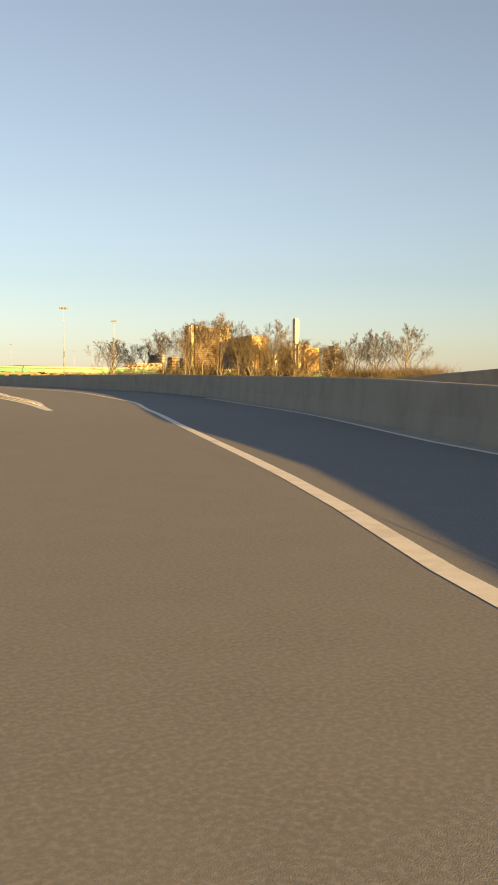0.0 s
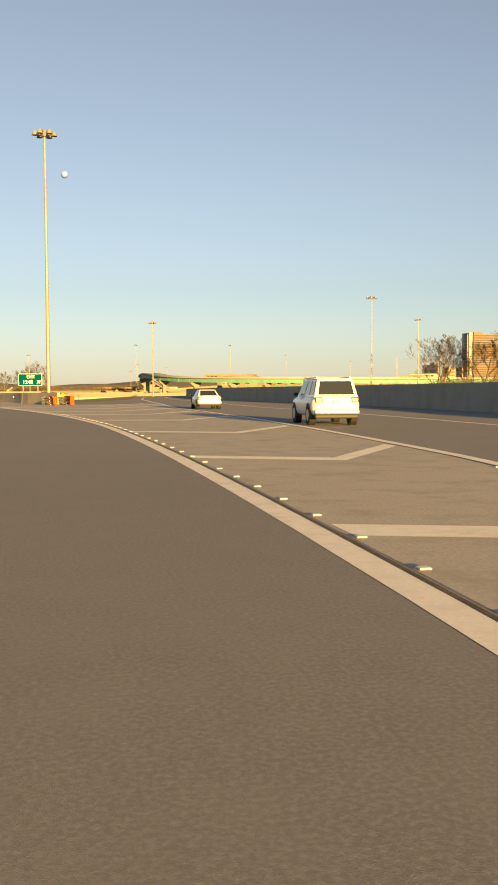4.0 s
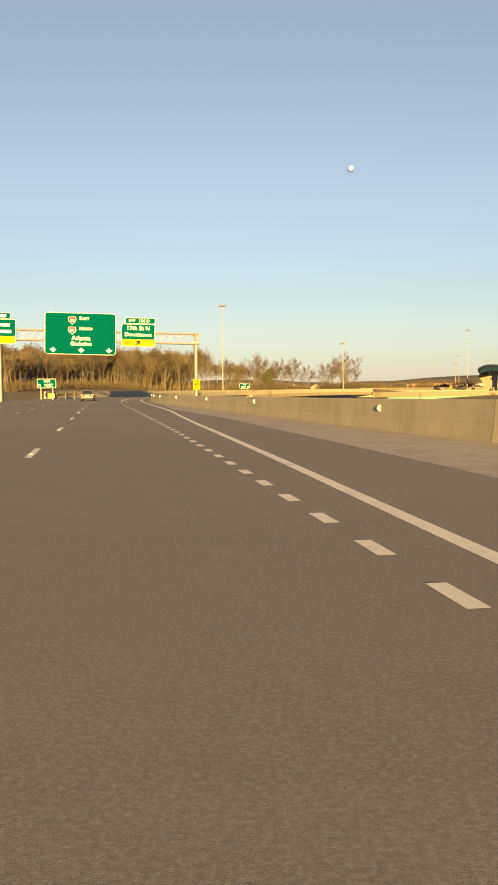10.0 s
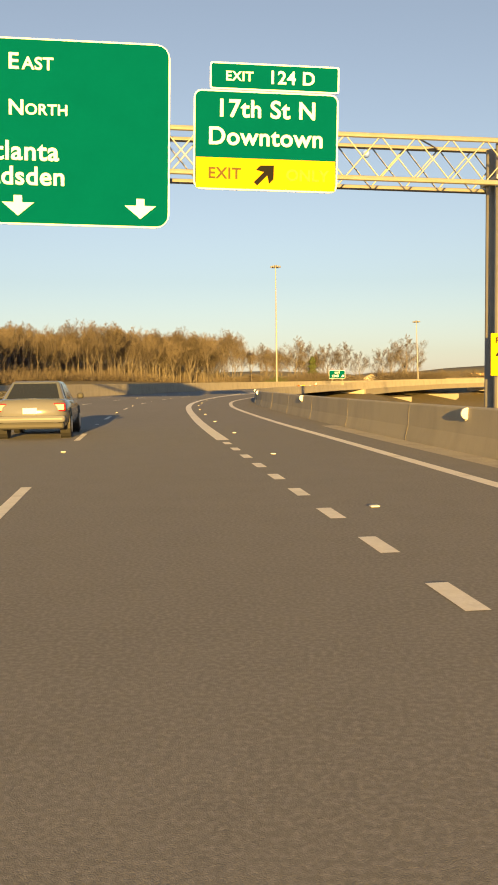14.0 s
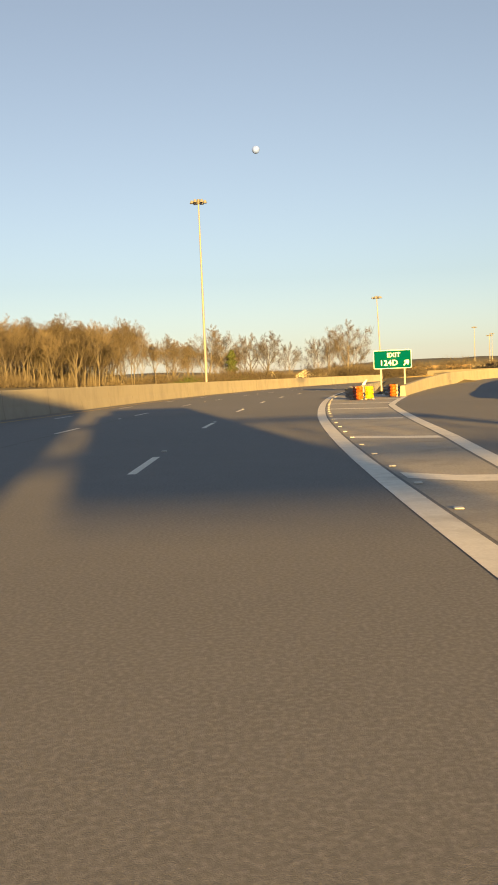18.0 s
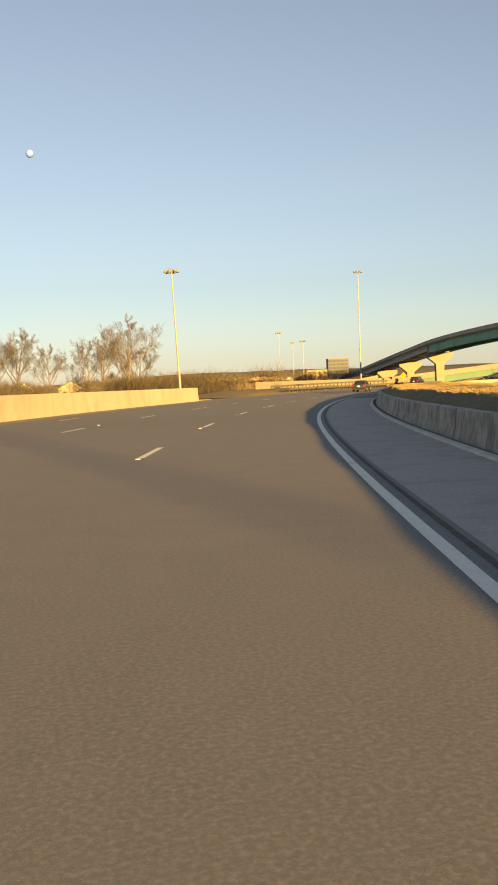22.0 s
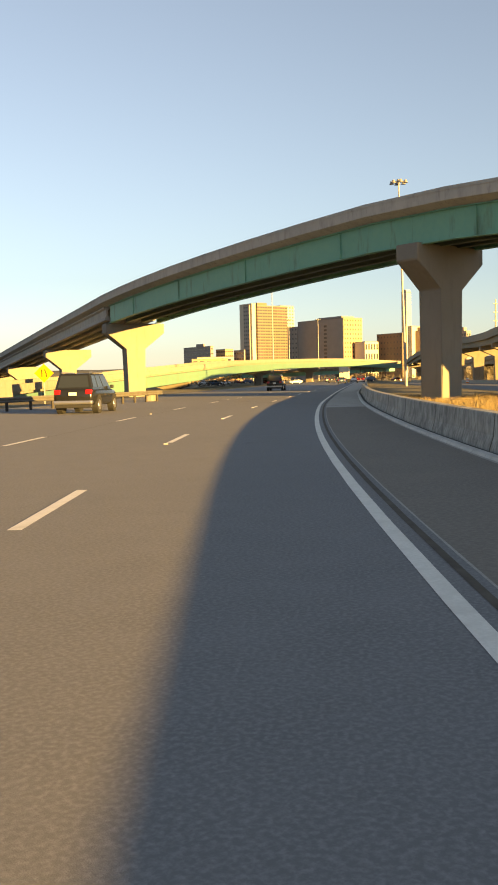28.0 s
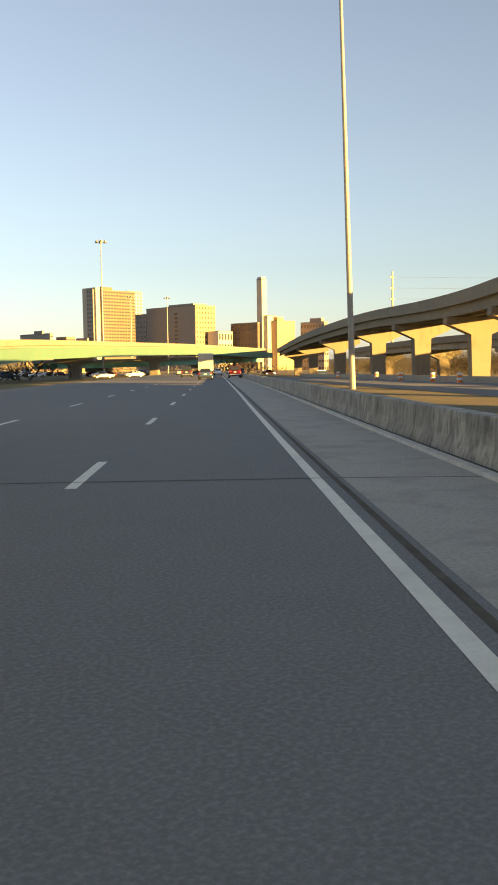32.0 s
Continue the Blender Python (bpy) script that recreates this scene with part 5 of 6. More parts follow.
poles = ([], [])
for e in WOOD_EDGE:
    for _ in range(9):
        x, y = e[0] + rnd.uniform(-9, 3), e[1] + rnd.uniform(-4, 4)
        p = Vector((x, y, ground_height(x, y) - 0.5))
        h = rnd.uniform(7, 15)
        r = rnd.uniform(0.06, 0.15)
        q = p + Vector((rnd.gauss(0, 0.5), rnd.gauss(0, 0.5), h * 0.55))
        t_ = q + Vector((rnd.gauss(0, 0.8), rnd.gauss(0, 0.8), h * 0.45))
        limb(poles, p, q, r, r * 0.7, 5)
        limb(poles, q, t_, r * 0.7, r * 0.25, 5)
        u_ = q + Vector((rnd.gauss(0, 1.2), rnd.gauss(0, 1.2), h * 0.3))
        limb(poles, q, u_, r * 0.5, r * 0.15, 4)
tagged(mesh_object("young_trunks", *poles, BARK), "pale slender trunks along the edge of the wood", "trees", kind="stuff")


def brush(name, places, label, mat, n, size):
    mesh = ([], [])
    for x, y, z, h, w in places:
        for _ in range(n):
            a = Vector((x + rnd.gauss(0, w), y + rnd.gauss(0, w), z + rnd.uniform(0, h * 0.6)))
            b = a + Vector((rnd.gauss(0, 0.5), rnd.gauss(0, 0.5), rnd.uniform(0.3, 1.0))) * h * rnd.uniform(0.3, 0.7)
            sliver(mesh, a, b, size)
    return tagged(mesh_object(name, *mesh, mat), label, "brush", kind="stuff")


brush("undergrowth", [(e[0] + rnd.uniform(-14, 5), e[1] + rnd.uniform(-3, 3), ground_height(*e) - 0.3, rnd.uniform(2.5, 6.0), 2.2) for e in WOOD_EDGE for _ in range(8)], "brown leafless undergrowth along the wood", TWIGS, 90, 0.04)
brush("undergrowth", [(e[0] - rnd.uniform(8, 55), e[1] + rnd.uniform(-5, 5), ground_height(*e), rnd.uniform(8, 14), 3.5) for e in WOOD_EDGE for _ in range(9)], "dense brown saplings inside the wood", TWIGS, 90, 0.07)
brush("undergrowth", [(-95 + 15 * k, 810 - 8 * k + 0.6 * k * k + rnd.uniform(-3, 3), -0.4, rnd.uniform(5, 9), 3.5) for k in (0, 0.5, 1, 1.5, 2, 2.5, 3, 3.5, 4, 4.5, 5, 5.5, 6, 7, 8, 9, 10, 11, 12, 13)], "brown leafless brush beyond the bend", TWIGS, 700, 0.05)
brush("undergrowth", [(106 + 3.2 * k + rnd.uniform(-4, 4), 292 - 2.6 * k + rnd.uniform(-6, 10), -1.2, rnd.uniform(6, 9.5) * (0.6 if k < 4 else 1), 3.2) for k in range(30)], "brown brush and young trees behind the ramp wall", TWIGS, 560, 0.055)
brush("undergrowth", [(8 + 0.9 * k + rnd.uniform(-4, 4), 706 + rnd.uniform(-8, 14), -0.4, rnd.uniform(3, 6.5), 2.6) for k in range(26)], "brown thicket along the far side of the highway", TWIGS, 220, 0.05)
brush("undergrowth", [(-40 + 16 * k, 960 + rnd.uniform(-40, 60), -1, rnd.uniform(4, 8), 6) for k in range(30)], "far brown brush along the horizon", TWIGS, 80, 0.22)
brush("undergrowth", [(30 + rnd.uniform(0, 200), 700 + rnd.uniform(150, 420), -1, rnd.uniform(3, 7), 5) for k in range(30)], "far brown brush along the horizon", TWIGS, 60, 0.2)
brush("undergrowth", [(228 + 7 * k, 715 + 9.5 * k + rnd.uniform(-6, 6), -1, rnd.uniform(5, 11), 3.5) for k in range(20)], "bare brush under the viaducts", TWIGS, 420, 0.045)
brush("evergreen_shrubs", [(-33 + rnd.uniform(-16, 14), 790 + rnd.uniform(-4, 4), -0.5, rnd.uniform(3, 5.5), 2.0) for k in range(9)], "dark green evergreen shrubs among bare trees", PINE, 220, 0.18)


STRAW = material("straw_grass", (0.27, 0.205, 0.1), 0.9, spots=[(3.0, (0.2, 0.155, 0.08), 0.5, 0.7), (0.5, (0.32, 0.25, 0.13), 0.4, 0.6)], per_object=0.1)


def straw(places, label, height, width=0.02, level=None):
    """Tufts of dry grass blades."""
    mesh = ([], [])
    for x, y in places:
        z = ground_height(x, y) if level is None else level
        for _ in range(7):
            p = Vector((x + rnd.gauss(0, 0.25), y + rnd.gauss(0, 0.25), z - 0.03))
            sliver(mesh, p, p + Vector((rnd.gauss(0, 0.14), rnd.gauss(0, 0.14), rnd.uniform(0.5, 1.0) * height)), width)
    return tagged(mesh_object("dry_grass", *mesh, STRAW), label, "grass", kind="stuff")


def verge(s0, s1, d0, d1, n):
    out = []
    for _ in range(n):
        p = road(rnd.uniform(s0, s1), rnd.uniform(d0, d1))
        out.append((p.x, p.y))
    return out


straw(verge(600, 690, -30, -17.5, 2600), "tall dry yellow grass on the verge", 0.5)
straw(verge(510, 600, 5.6, 10.5, 3200), "short dry golden grass on the bank behind the parapet", 0.14, 0.018, 0.9)
straw(verge(604, 735, 5.5, 24, 4200), "tall dry golden grass behind the parapet", 0.42)
# short fence posts on the verge
for k in range(12):
    p = road(640 + 5 * k, -22.5 + 0.12 * k)
    tagged(part("fence_post", boxed(-0.08, 0.08, -0.08, 0.08, -0.4, 0.9, 0.01), TAN), "short pale wooden fence post in dry grass", "fence post", "fence posts").location = (p.x, p.y, ground_height(p.x, p.y))


def evergreen(x, y, height):
    t_ = thing("cedar_tree", Matrix.Translation((x, y, -0.5)), "dark green cedar among bare trees", "tree")
    part("trunk", tubed((0, 0, -0.5), (0, 0, height * 0.8), 0.3, 0.08, 7), BARK, t_)
    mesh = ([], [])
    for _ in range(1500):
        h = rnd.uniform(0.28, 1.0)
        r = height * 0.24 * (1.08 - h) ** 0.6 * math.sqrt(rnd.random()) * (0.75 + 0.35 * math.sin(h * 31))
        c = rnd.uniform(0, 6.28)
        a = Vector((r * math.cos(c), r * math.sin(c), h * height))
        sliver(mesh, a, a + Vector((rnd.gauss(0, 0.6), rnd.gauss(0, 0.6), rnd.uniform(-0.2, 0.7))), 0.22)
    mesh_object("crown", *mesh, PINE, t_)


evergreen(-26.5, 792, 14.5)

# ---- buildings ----
GLASS = material("window_glass", (0.05, 0.055, 0.065), 0.12, spec=0.6)
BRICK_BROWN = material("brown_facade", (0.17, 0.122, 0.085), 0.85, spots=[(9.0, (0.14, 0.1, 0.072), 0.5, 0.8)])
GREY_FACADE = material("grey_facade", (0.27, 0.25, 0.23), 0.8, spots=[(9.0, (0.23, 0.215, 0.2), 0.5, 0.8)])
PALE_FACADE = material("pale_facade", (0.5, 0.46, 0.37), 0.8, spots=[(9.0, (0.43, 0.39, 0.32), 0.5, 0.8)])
# tan brick; also the low-sun colour on the long block's end
ORANGE_FACADE = material("tan_brick_and_sunlit_facade", (0.42, 0.29, 0.16), 0.85, spots=[(9.0, (0.36, 0.25, 0.14), 0.5, 0.8)])
ROOFING = material("roofing", (0.16, 0.15, 0.14), 0.9)


def building(x, y, width, deep, height, turn, mat, rows, cols, label, base=-4.0, win=(0.55, 0.5), side_mat=None, roof_box=None, side_cols=0):
    """A block whose front faces -y before it is turned; windows are panes set proud of the wall by a few centimetres."""
    b = thing("office_building", Matrix.Translation((x, y, base)) @ Matrix.Rotation(radians(turn), 4, "Z"), label, "building")
    part("wall", boxed(-width / 2, width / 2, 0, deep, 0, height, 0.15), mat, b)
    part("roof", boxed(-width / 2 - 0.2, width / 2 + 0.2, -0.2, deep + 0.2, height, height + 0.8, 0.1), side_mat or ROOFING, b)
    if roof_box:
        part("roof_house", boxed(*roof_box[:4], height + 0.8, height + 0.8 + roof_box[4], 0.1), mat, b)
    me = None
    cw, rh = width / max(cols, 1), height / max(rows, 1)
    for i in range(cols):
        for j in range(rows):
            cx, cz = -width / 2 + (i + 0.5) * cw, (j + 0.5) * rh
            if me is None:
                bm = boxed(-cw * win[0] / 2, cw * win[0] / 2, -0.12, 0.02, -rh * win[1] / 2, rh * win[1] / 2)
                o = part("window", bm, GLASS, b)
                me = o.data
            else:
                o = new("window", me)
                o.parent = b
            o.location = (cx, 0, cz)
    if side_cols:
        sw = deep / side_cols
        me = None
        for sx in (-1, 1):
            for i in range(side_cols):
                for j in range(rows):
                    if me is None:
                        o = part("window", boxed(-0.02, 0.12, -sw * win[0] / 2, sw * win[0] / 2, -rh * win[1] / 2, rh * win[1] / 2), GLASS, b)
                        me = o.data
                    else:
                        o = new("window", me)
                        o.parent = b
                    o.location = (width / 2 if sx > 0 else -width / 2 - 0.1, (i + 0.5) * sw, (j + 0.5) * rh)
    return b


# the skyline, 1200 m beyond the last stretch; south faces catch the low sun, west faces lie in shade; two faces have it
# in their colour
def block(x, y, wide, deep, top, mat, label, rows=0, cols=0, side=0, win=(0.5, 0.45), side_mat=None, roof_box=None):
    return building(x + wide / 2, y, wide, deep, top + 4.0, 0, mat, rows, cols, label, win=win, side_cols=side, roof_box=roof_box, side_mat=side_mat)


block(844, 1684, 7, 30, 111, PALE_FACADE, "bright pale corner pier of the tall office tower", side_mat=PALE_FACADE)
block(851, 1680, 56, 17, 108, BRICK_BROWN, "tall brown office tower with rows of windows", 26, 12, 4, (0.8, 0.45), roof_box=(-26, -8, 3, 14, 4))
# thin grey block on the brown tower: shade of the flank put into colour
block(842, 1688, 2, 14, 109, GREY_FACADE, "flank of the tall office tower, shade painted in as grey", 20, 0, 3, (0.5, 0.4))
block(940, 1737, 28, 14, 115, PALE_FACADE, "pale upper block behind the office tower", 24, 5, 0)
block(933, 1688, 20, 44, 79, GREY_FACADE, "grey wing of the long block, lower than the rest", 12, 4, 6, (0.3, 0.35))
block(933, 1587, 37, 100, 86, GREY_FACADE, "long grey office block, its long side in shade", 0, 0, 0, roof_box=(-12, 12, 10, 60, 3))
# thin tan slab over the grey end: low sunlight put into colour
block(933.4, 1586.4, 36.6, 0.5, 86, ORANGE_FACADE, "end face of the long office block, sunlight painted in as tan", 14, 7, 0, (0.42, 0.42))
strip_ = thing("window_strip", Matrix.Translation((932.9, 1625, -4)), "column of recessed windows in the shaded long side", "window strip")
for j_ in range(14):
    part("window", boxed(-0.12, 0.05, -3, 3, 6 + j_ * 5.6, 9 + j_ * 5.6), GLASS, strip_)
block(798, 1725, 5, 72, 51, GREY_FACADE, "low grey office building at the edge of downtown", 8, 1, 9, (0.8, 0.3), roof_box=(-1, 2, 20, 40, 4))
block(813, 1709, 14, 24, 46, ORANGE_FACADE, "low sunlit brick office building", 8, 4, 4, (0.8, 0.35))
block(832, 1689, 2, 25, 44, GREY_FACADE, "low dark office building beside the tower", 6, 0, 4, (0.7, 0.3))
block(952, 1563, 27, 20, 51, PALE_FACADE, "small pale building with large openings", 4, 5, 0, (0.6, 0.6))
block(989, 1526, 4, 50, 62, BRICK_BROWN, "dark brown brick block in shade", 8, 1, 8, (0.3, 0.3))
block(996, 1524, 9.5, 9.5, 119, PALE_FACADE, "slim pale concrete tower with a capped top", 0, 0, 0, roof_box=(-4.2, 4.2, 0.8, 8.6, 3))
block(999, 1517, 19, 6, 71, PALE_FACADE, "bright pale slab at the foot of the slim tower")
block(1007, 1507, 36, 12, 64, ORANGE_FACADE, "plain sunlit tan building", roof_box=(-14, -2, 3, 9, 5))
block(1050, 1462, 9, 41, 62, GREY_FACADE, "grey stepped office building behind the viaduct", 7, 2, 8, (0.7, 0.35), roof_box=(-3, 3, 6, 26, 5))
# lesser blocks along the horizon
# grey facade darkened and blued: the block's shade is put into its colour
SHADED_GREY = material("shaded_grey_facade", (0.085, 0.1, 0.13), 0.7, spots=[(6.0, (0.07, 0.085, 0.11), 0.5, 0.8)])
building(301.5, 1376, 21, 20, 18, -15, ORANGE_FACADE, 4, 4, "plain sunlit brick warehouse beyond the highway")
building(341, 1416, 22, 20, 30, -15, SHADED_GREY, 8, 5, "grey office block with blue glass rows", win=(0.85, 0.5))
building(150, 1058, 46, 18, 9.5, -10, PALE_FACADE, 2, 6, "low sunlit industrial shed", win=(0.6, 0.4))
building(205, 1080, 30, 18, 7.5, -12, ORANGE_FACADE, 2, 5, "low sunlit brick shed", win=(0.6, 0.4))
for k, (x, y, w, h) in enumerate(((600, 1420, 30, 24), (640, 1500, 40, 30), (560, 1380, 26, 17), (690, 1560, 44, 34), (520, 1300, 34, 14), (740, 1640, 36, 28), (470, 1240, 30, 10), (430, 1180, 26, 9))):
    building(x, y, w, 24, h, -40, (PALE_FACADE, ORANGE_FACADE, GREY_FACADE)[k % 3], 5, 5, "low sunlit building at the foot of downtown", win=(0.6, 0.4))


shed = thing("parking_shed", Matrix.Translation((90, 905, -1.0)) @ Matrix.Rotation(radians(-18), 4, "Z"), "long low tan shed with dark open bays", "shed")
part("roof", boxed(-17, 17, 0, 14, 4.6, 6.2, 0.1), ORANGE_FACADE, shed)
part("wall", boxed(-17, 17, 12, 14, 0, 4.6, 0.05), BRICK_BROWN, shed)
for k in range(8):
    part("column", boxed(-16.8 + 4.75 * k, -16.2 + 4.75 * k, 0.1, 0.7, 0, 4.6), ORANGE_FACADE, shed)


def house(x, y, turn, w):
    h = thing("house", Matrix.Translation((x, y, -0.5)) @ Matrix.Rotation(radians(turn), 4, "Z"), "small white gabled house behind the trees", "house", "houses")
    part("wall", prism([(-w / 2, 0), (w / 2, 0), (w / 2, 3), (0, 5.2), (-w / 2, 3)], 0, 9), PALE_FACADE, h)
    for sx in (-1, 1):
        part("roof", prism([(0, 5.3), (sx * (w / 2 + 0.5), 2.85), (sx * (w / 2 + 0.5), 3.05), (0, 5.5)], -0.4, 9.4), ROOFING, h)
    for x_ in (-w / 4, w / 4):
        win = part("window", boxed(x_ - 0.5, x_ + 0.5, -0.06, 0.02, 1.0, 2.3), GLASS, h)
        part("frame", boxed(x_ - 0.6, x_ + 0.6, -0.04, 0.0, 0.9, 1.0), PALE_FACADE, win)
    part("door", boxed(-0.45, 0.45, -0.05, 0.02, 0, 2.1), BRICK_BROWN, h)


for x, y, turn, w in ((4, 789, -12, 8), (-10, 793, 10, 7), (12, 812, -20, 8)):
    house(x, y, turn, w)

# ---- far hills ----
verts, faces = [], []
HILL = material("far_hill", (0.07, 0.075, 0.07), 1.0, spots=[(60, (0.09, 0.085, 0.075), 0.5, 0.8)])
n = 90
for i in range(n + 1):
    a = radians(-40 + i * 1.25)
    h = 36 + 24 * noise.noise((i * 0.13, 0.3, 0)) + 8 * noise.noise((i * 0.55, 4.0, 0))
    for r, z in ((2700, -10), (2820, h * 0.7), (2950, h), (3200, -10)):
        verts.append((100 + r * math.sin(a), 600 + r * math.cos(a), z))
    if i:
        for k in range(3):
            j = 4 * i + k
            faces.append((j - 4, j - 3, j + 1, j))
tagged(mesh_object("hills", verts, faces, HILL, smooth=True), "low dark wooded hills on the horizon", "hills", kind="structure")

# ---- guardrail and wall on the far side ----
FAR_RAIL = [(620, -17.5), (673, -16.7), (703, -14.8), (713, -12.0), (722, -10.6)]
POST_WOOD = material("dark_weathered_post", (0.055, 0.048, 0.04), 0.9, spots=[(0.3, (0.04, 0.035, 0.03), 0.5, 0.6)])
RUSTY_RAIL = material("weathered_guardrail", (0.14, 0.13, 0.11), 0.7, 0.2, spots=[(0.6, (0.1, 0.09, 0.075), 0.45, 0.6)])
W_RAIL = [(-0.04, 0.45), (0.02, 0.5), (-0.04, 0.58), (0.02, 0.66), (-0.04, 0.74), (-0.06, 0.74), (0.0, 0.66), (-0.06, 0.58), (0.0, 0.5), (-0.06, 0.45)]


def guardrail(s0, s1, table, lift, label):
    g = thing("guardrail", Matrix(), label, "guardrail", "guardrails on the far side")
    places = along(s0, s1, table, 0.0)
    for i, (p_, q_) in enumerate(places):
        p_.z = at(lift, s0 + (s1 - s0) * i / (len(places) - 1))
    sweep("rail", places, W_RAIL, RUSTY_RAIL, g)
    me = boxed(-0.06, 0.06, -0.06, 0.06, -0.7, 0.72)
    first_post = part("post", me, POST_WOOD, g)
    for k in range(int((s1 - s0) / 1.98) + 1):
        s = s0 + k * 1.98
        o = first_post if k == 0 else new("post", first_post.data)
        o.parent = g
        o.location = road(s, at(table, s) - 0.15, at(lift, s))


guardrail(648, 722, FAR_RAIL, [(0, 0), (1, 0)], "low weathered steel guardrail on posts beside the highway")
BANK_RAIL = [(622, -21.0), (673, -21.5), (705, -20.5), (716, -19.5)]
guardrail(652, 712, BANK_RAIL, [(600, 0.4), (660, 0.5), (700, 0.7), (716, 0.6)], "second weathered steel guardrail on top of the grass bank")
verts, faces = [], []
for i in range(34):
    s = 618 + i * 3.0
    for j, (d, h) in enumerate(((-17.6, -0.3), (-18.4, 0.05), (-20.3, 0.45), (-23.5, 0.7), (-27.0, 0.3), (-30.0, -0.5))):
        verts.append(road(s, d + max(0, s - 700) * 0.1, h * min(1, i / 6, (33 - i) / 6 + 0.15) + 0.12 * noise.noise((s * 0.3, d, 0))))
    if i:
        faces += [(6 * i - 6 + j, 6 * i - 5 + j, 6 * i + 1 + j, 6 * i + j) for j in range(5)]
tagged(mesh_object("grass_bank", verts, faces, GRASS_DRY, smooth=True), "low bank of dry grass between the guardrails", "grass bank", kind="structure")
bm = boxed(-0.25, 0.25, -0.7, 0.7, 0, 0.7, 0.12)
for s, d in ((721, -11.2),):
    blk = tagged(part("concrete_block", bm.copy(), TAN), "sunlit concrete end block beside the pier", "concrete block")
    blk.matrix_world = Matrix.Translation(road(s, d, -0.02)) @ Matrix.Rotation(heading(s), 4, "Z")
bm.free()
wall("barrier", 662, 740, [(622, -27), (656, -27.5), (693, -28.5), (740, -29)], 1.9, TAN, "sunlit concrete wall along the ramp")

# warning sign
diamond = thing("merge_sign", Matrix.Translation((74.46, 702.1, 0)) @ Matrix.Rotation(radians(-27), 4, "Z"), "yellow diamond warning sign on a thin post", "road sign")
part("plate", prism([(0, 1.48), (0.77, 2.25), (0, 3.02), (-0.77, 2.25)], -0.03, 0.0), YELLOW_SIGN, diamond)
part("post", boxed(-0.04, 0.04, 0.0, 0.08, -0.6, 2.7), STEEL, diamond)
part("symbol", prism([(-0.2, 1.95), (-0.12, 1.95), (-0.12, 2.55), (-0.2, 2.55)], -0.036, -0.031), BLACK_SIGN, diamond)
part("symbol", prism([(0.14, 1.95), (0.22, 1.95), (0.22, 2.2), (0.1, 2.55), (0.02, 2.55), (0.14, 2.2)], -0.036, -0.031), BLACK_SIGN, diamond)

# traffic drums beside the viaduct
DRUM_LINE = [(183.5, 744.8), (188.6, 751.0), (195.6, 759.7), (202.7, 768.2), (210.5, 777.4), (218.3, 786.6)]
low = ribbon([(150, 703, -0.35)] + [(x - 1.2, y + 0.9, -0.4) for x, y in DRUM_LINE[::2]] + [(250, 825, -0.6)])
tagged(sweep("barrier", low, [(-0.2, -0.6), (0.2, -0.6), (0.13, 0.75), (-0.13, 0.75)], CONCRETE), "low grey concrete barrier beside the side road", "barrier", kind="structure")
tagged(sweep("side_road", low, [(-0.25, -0.9), (-0.25, 0.1), (-9.5, 0.12), (-10.5, -0.9)], ASPHALT), "asphalt side road beyond the parapet", "road", kind="structure")
for x, y in DRUM_LINE:
    drum = thing("traffic_drum", Matrix.Translation((x - 2.6, y + 2.0, -0.24)), "orange and white striped traffic drum beyond the parapet", "traffic drum", "traffic drums")
    for j in range(4):
        part("band", tubed((0, 0, 0.24 * j), (0, 0, 0.24 * j + 0.235), 0.29 - 0.015 * j, 0.285 - 0.015 * j, 14), ORANGE if j % 2 == 0 else WHITE_SIGN, drum)

# utility mast and wires behind the viaduct
mast_ = thing("utility_pole", Matrix.Translation((350, 871, 0)), "tall thin utility pole with wires behind the viaduct", "utility pole")
part("pole", tubed((0, 0, -2), (0, 0, 32), 0.45, 0.25, 8), STAINED, mast_)
for k in range(3):
    part("crossarm", boxed(-1.6, 1.6, -0.1, 0.1, 23 + k * 3.5, 23.3 + k * 3.5), STAINED, mast_)
    part("wire", tubed((0, 0, 23.2 + k * 3.5), (70, -60, 22.0 + k * 3.5), 0.03, 0.03, 4), DARK_STEEL, mast_)

# ---- vehicles ----
TYRE = material("tyre", (0.02, 0.02, 0.02), 0.9)
RIM = material("wheel_rim", (0.45, 0.45, 0.46), 0.35, 0.9)
CAR_GLASS = material("car_glass", (0.02, 0.024, 0.028), 0.08, spec=0.7)
TAIL = material("tail_light", (0.3, 0.008, 0.01), 0.3)
PLATE = material("number_plate", (0.6, 0.6, 0.58), 0.5)
TRIM_BLACK = material("black_trim", (0.02, 0.02, 0.02), 0.6)


def loft(stations, mat, parent, name):
    """A body drawn through cross-sections: (y, half width, bottom, top, crown)."""
    bm = bmesh.new()
    rows = []
    for y, w, zb, zt, crown in stations:
        h = zt - zb
        half = [(0.86, 0.0), (0.95, 0.08), (1.0, 0.3), (1.0, 0.62), (0.975, 0.84), (0.92, 0.95), (0.78, 1.0)]
        ring = [(w * a, zb + h * u) for a, u in half] + [(w * 0.4, zt + crown * 0.8), (0, zt + crown)]
        ring += [(-x, z) for x, z in ring[-2::-1]]
        rows.append([bm.verts.new((x, y, z)) for x, z in ring])
    for p_, q_ in zip(rows, rows[1:]):
        for i in range(len(p_)):
            j = (i + 1) % len(p_)
            bm.faces.new((p_[i], p_[j], q_[j], q_[i]))
    bm.faces.new(rows[0])
    bm.faces.new(rows[-1][::-1])
    ob = part(name, bm, mat, parent)
    ob.data.shade_smooth()
    return ob


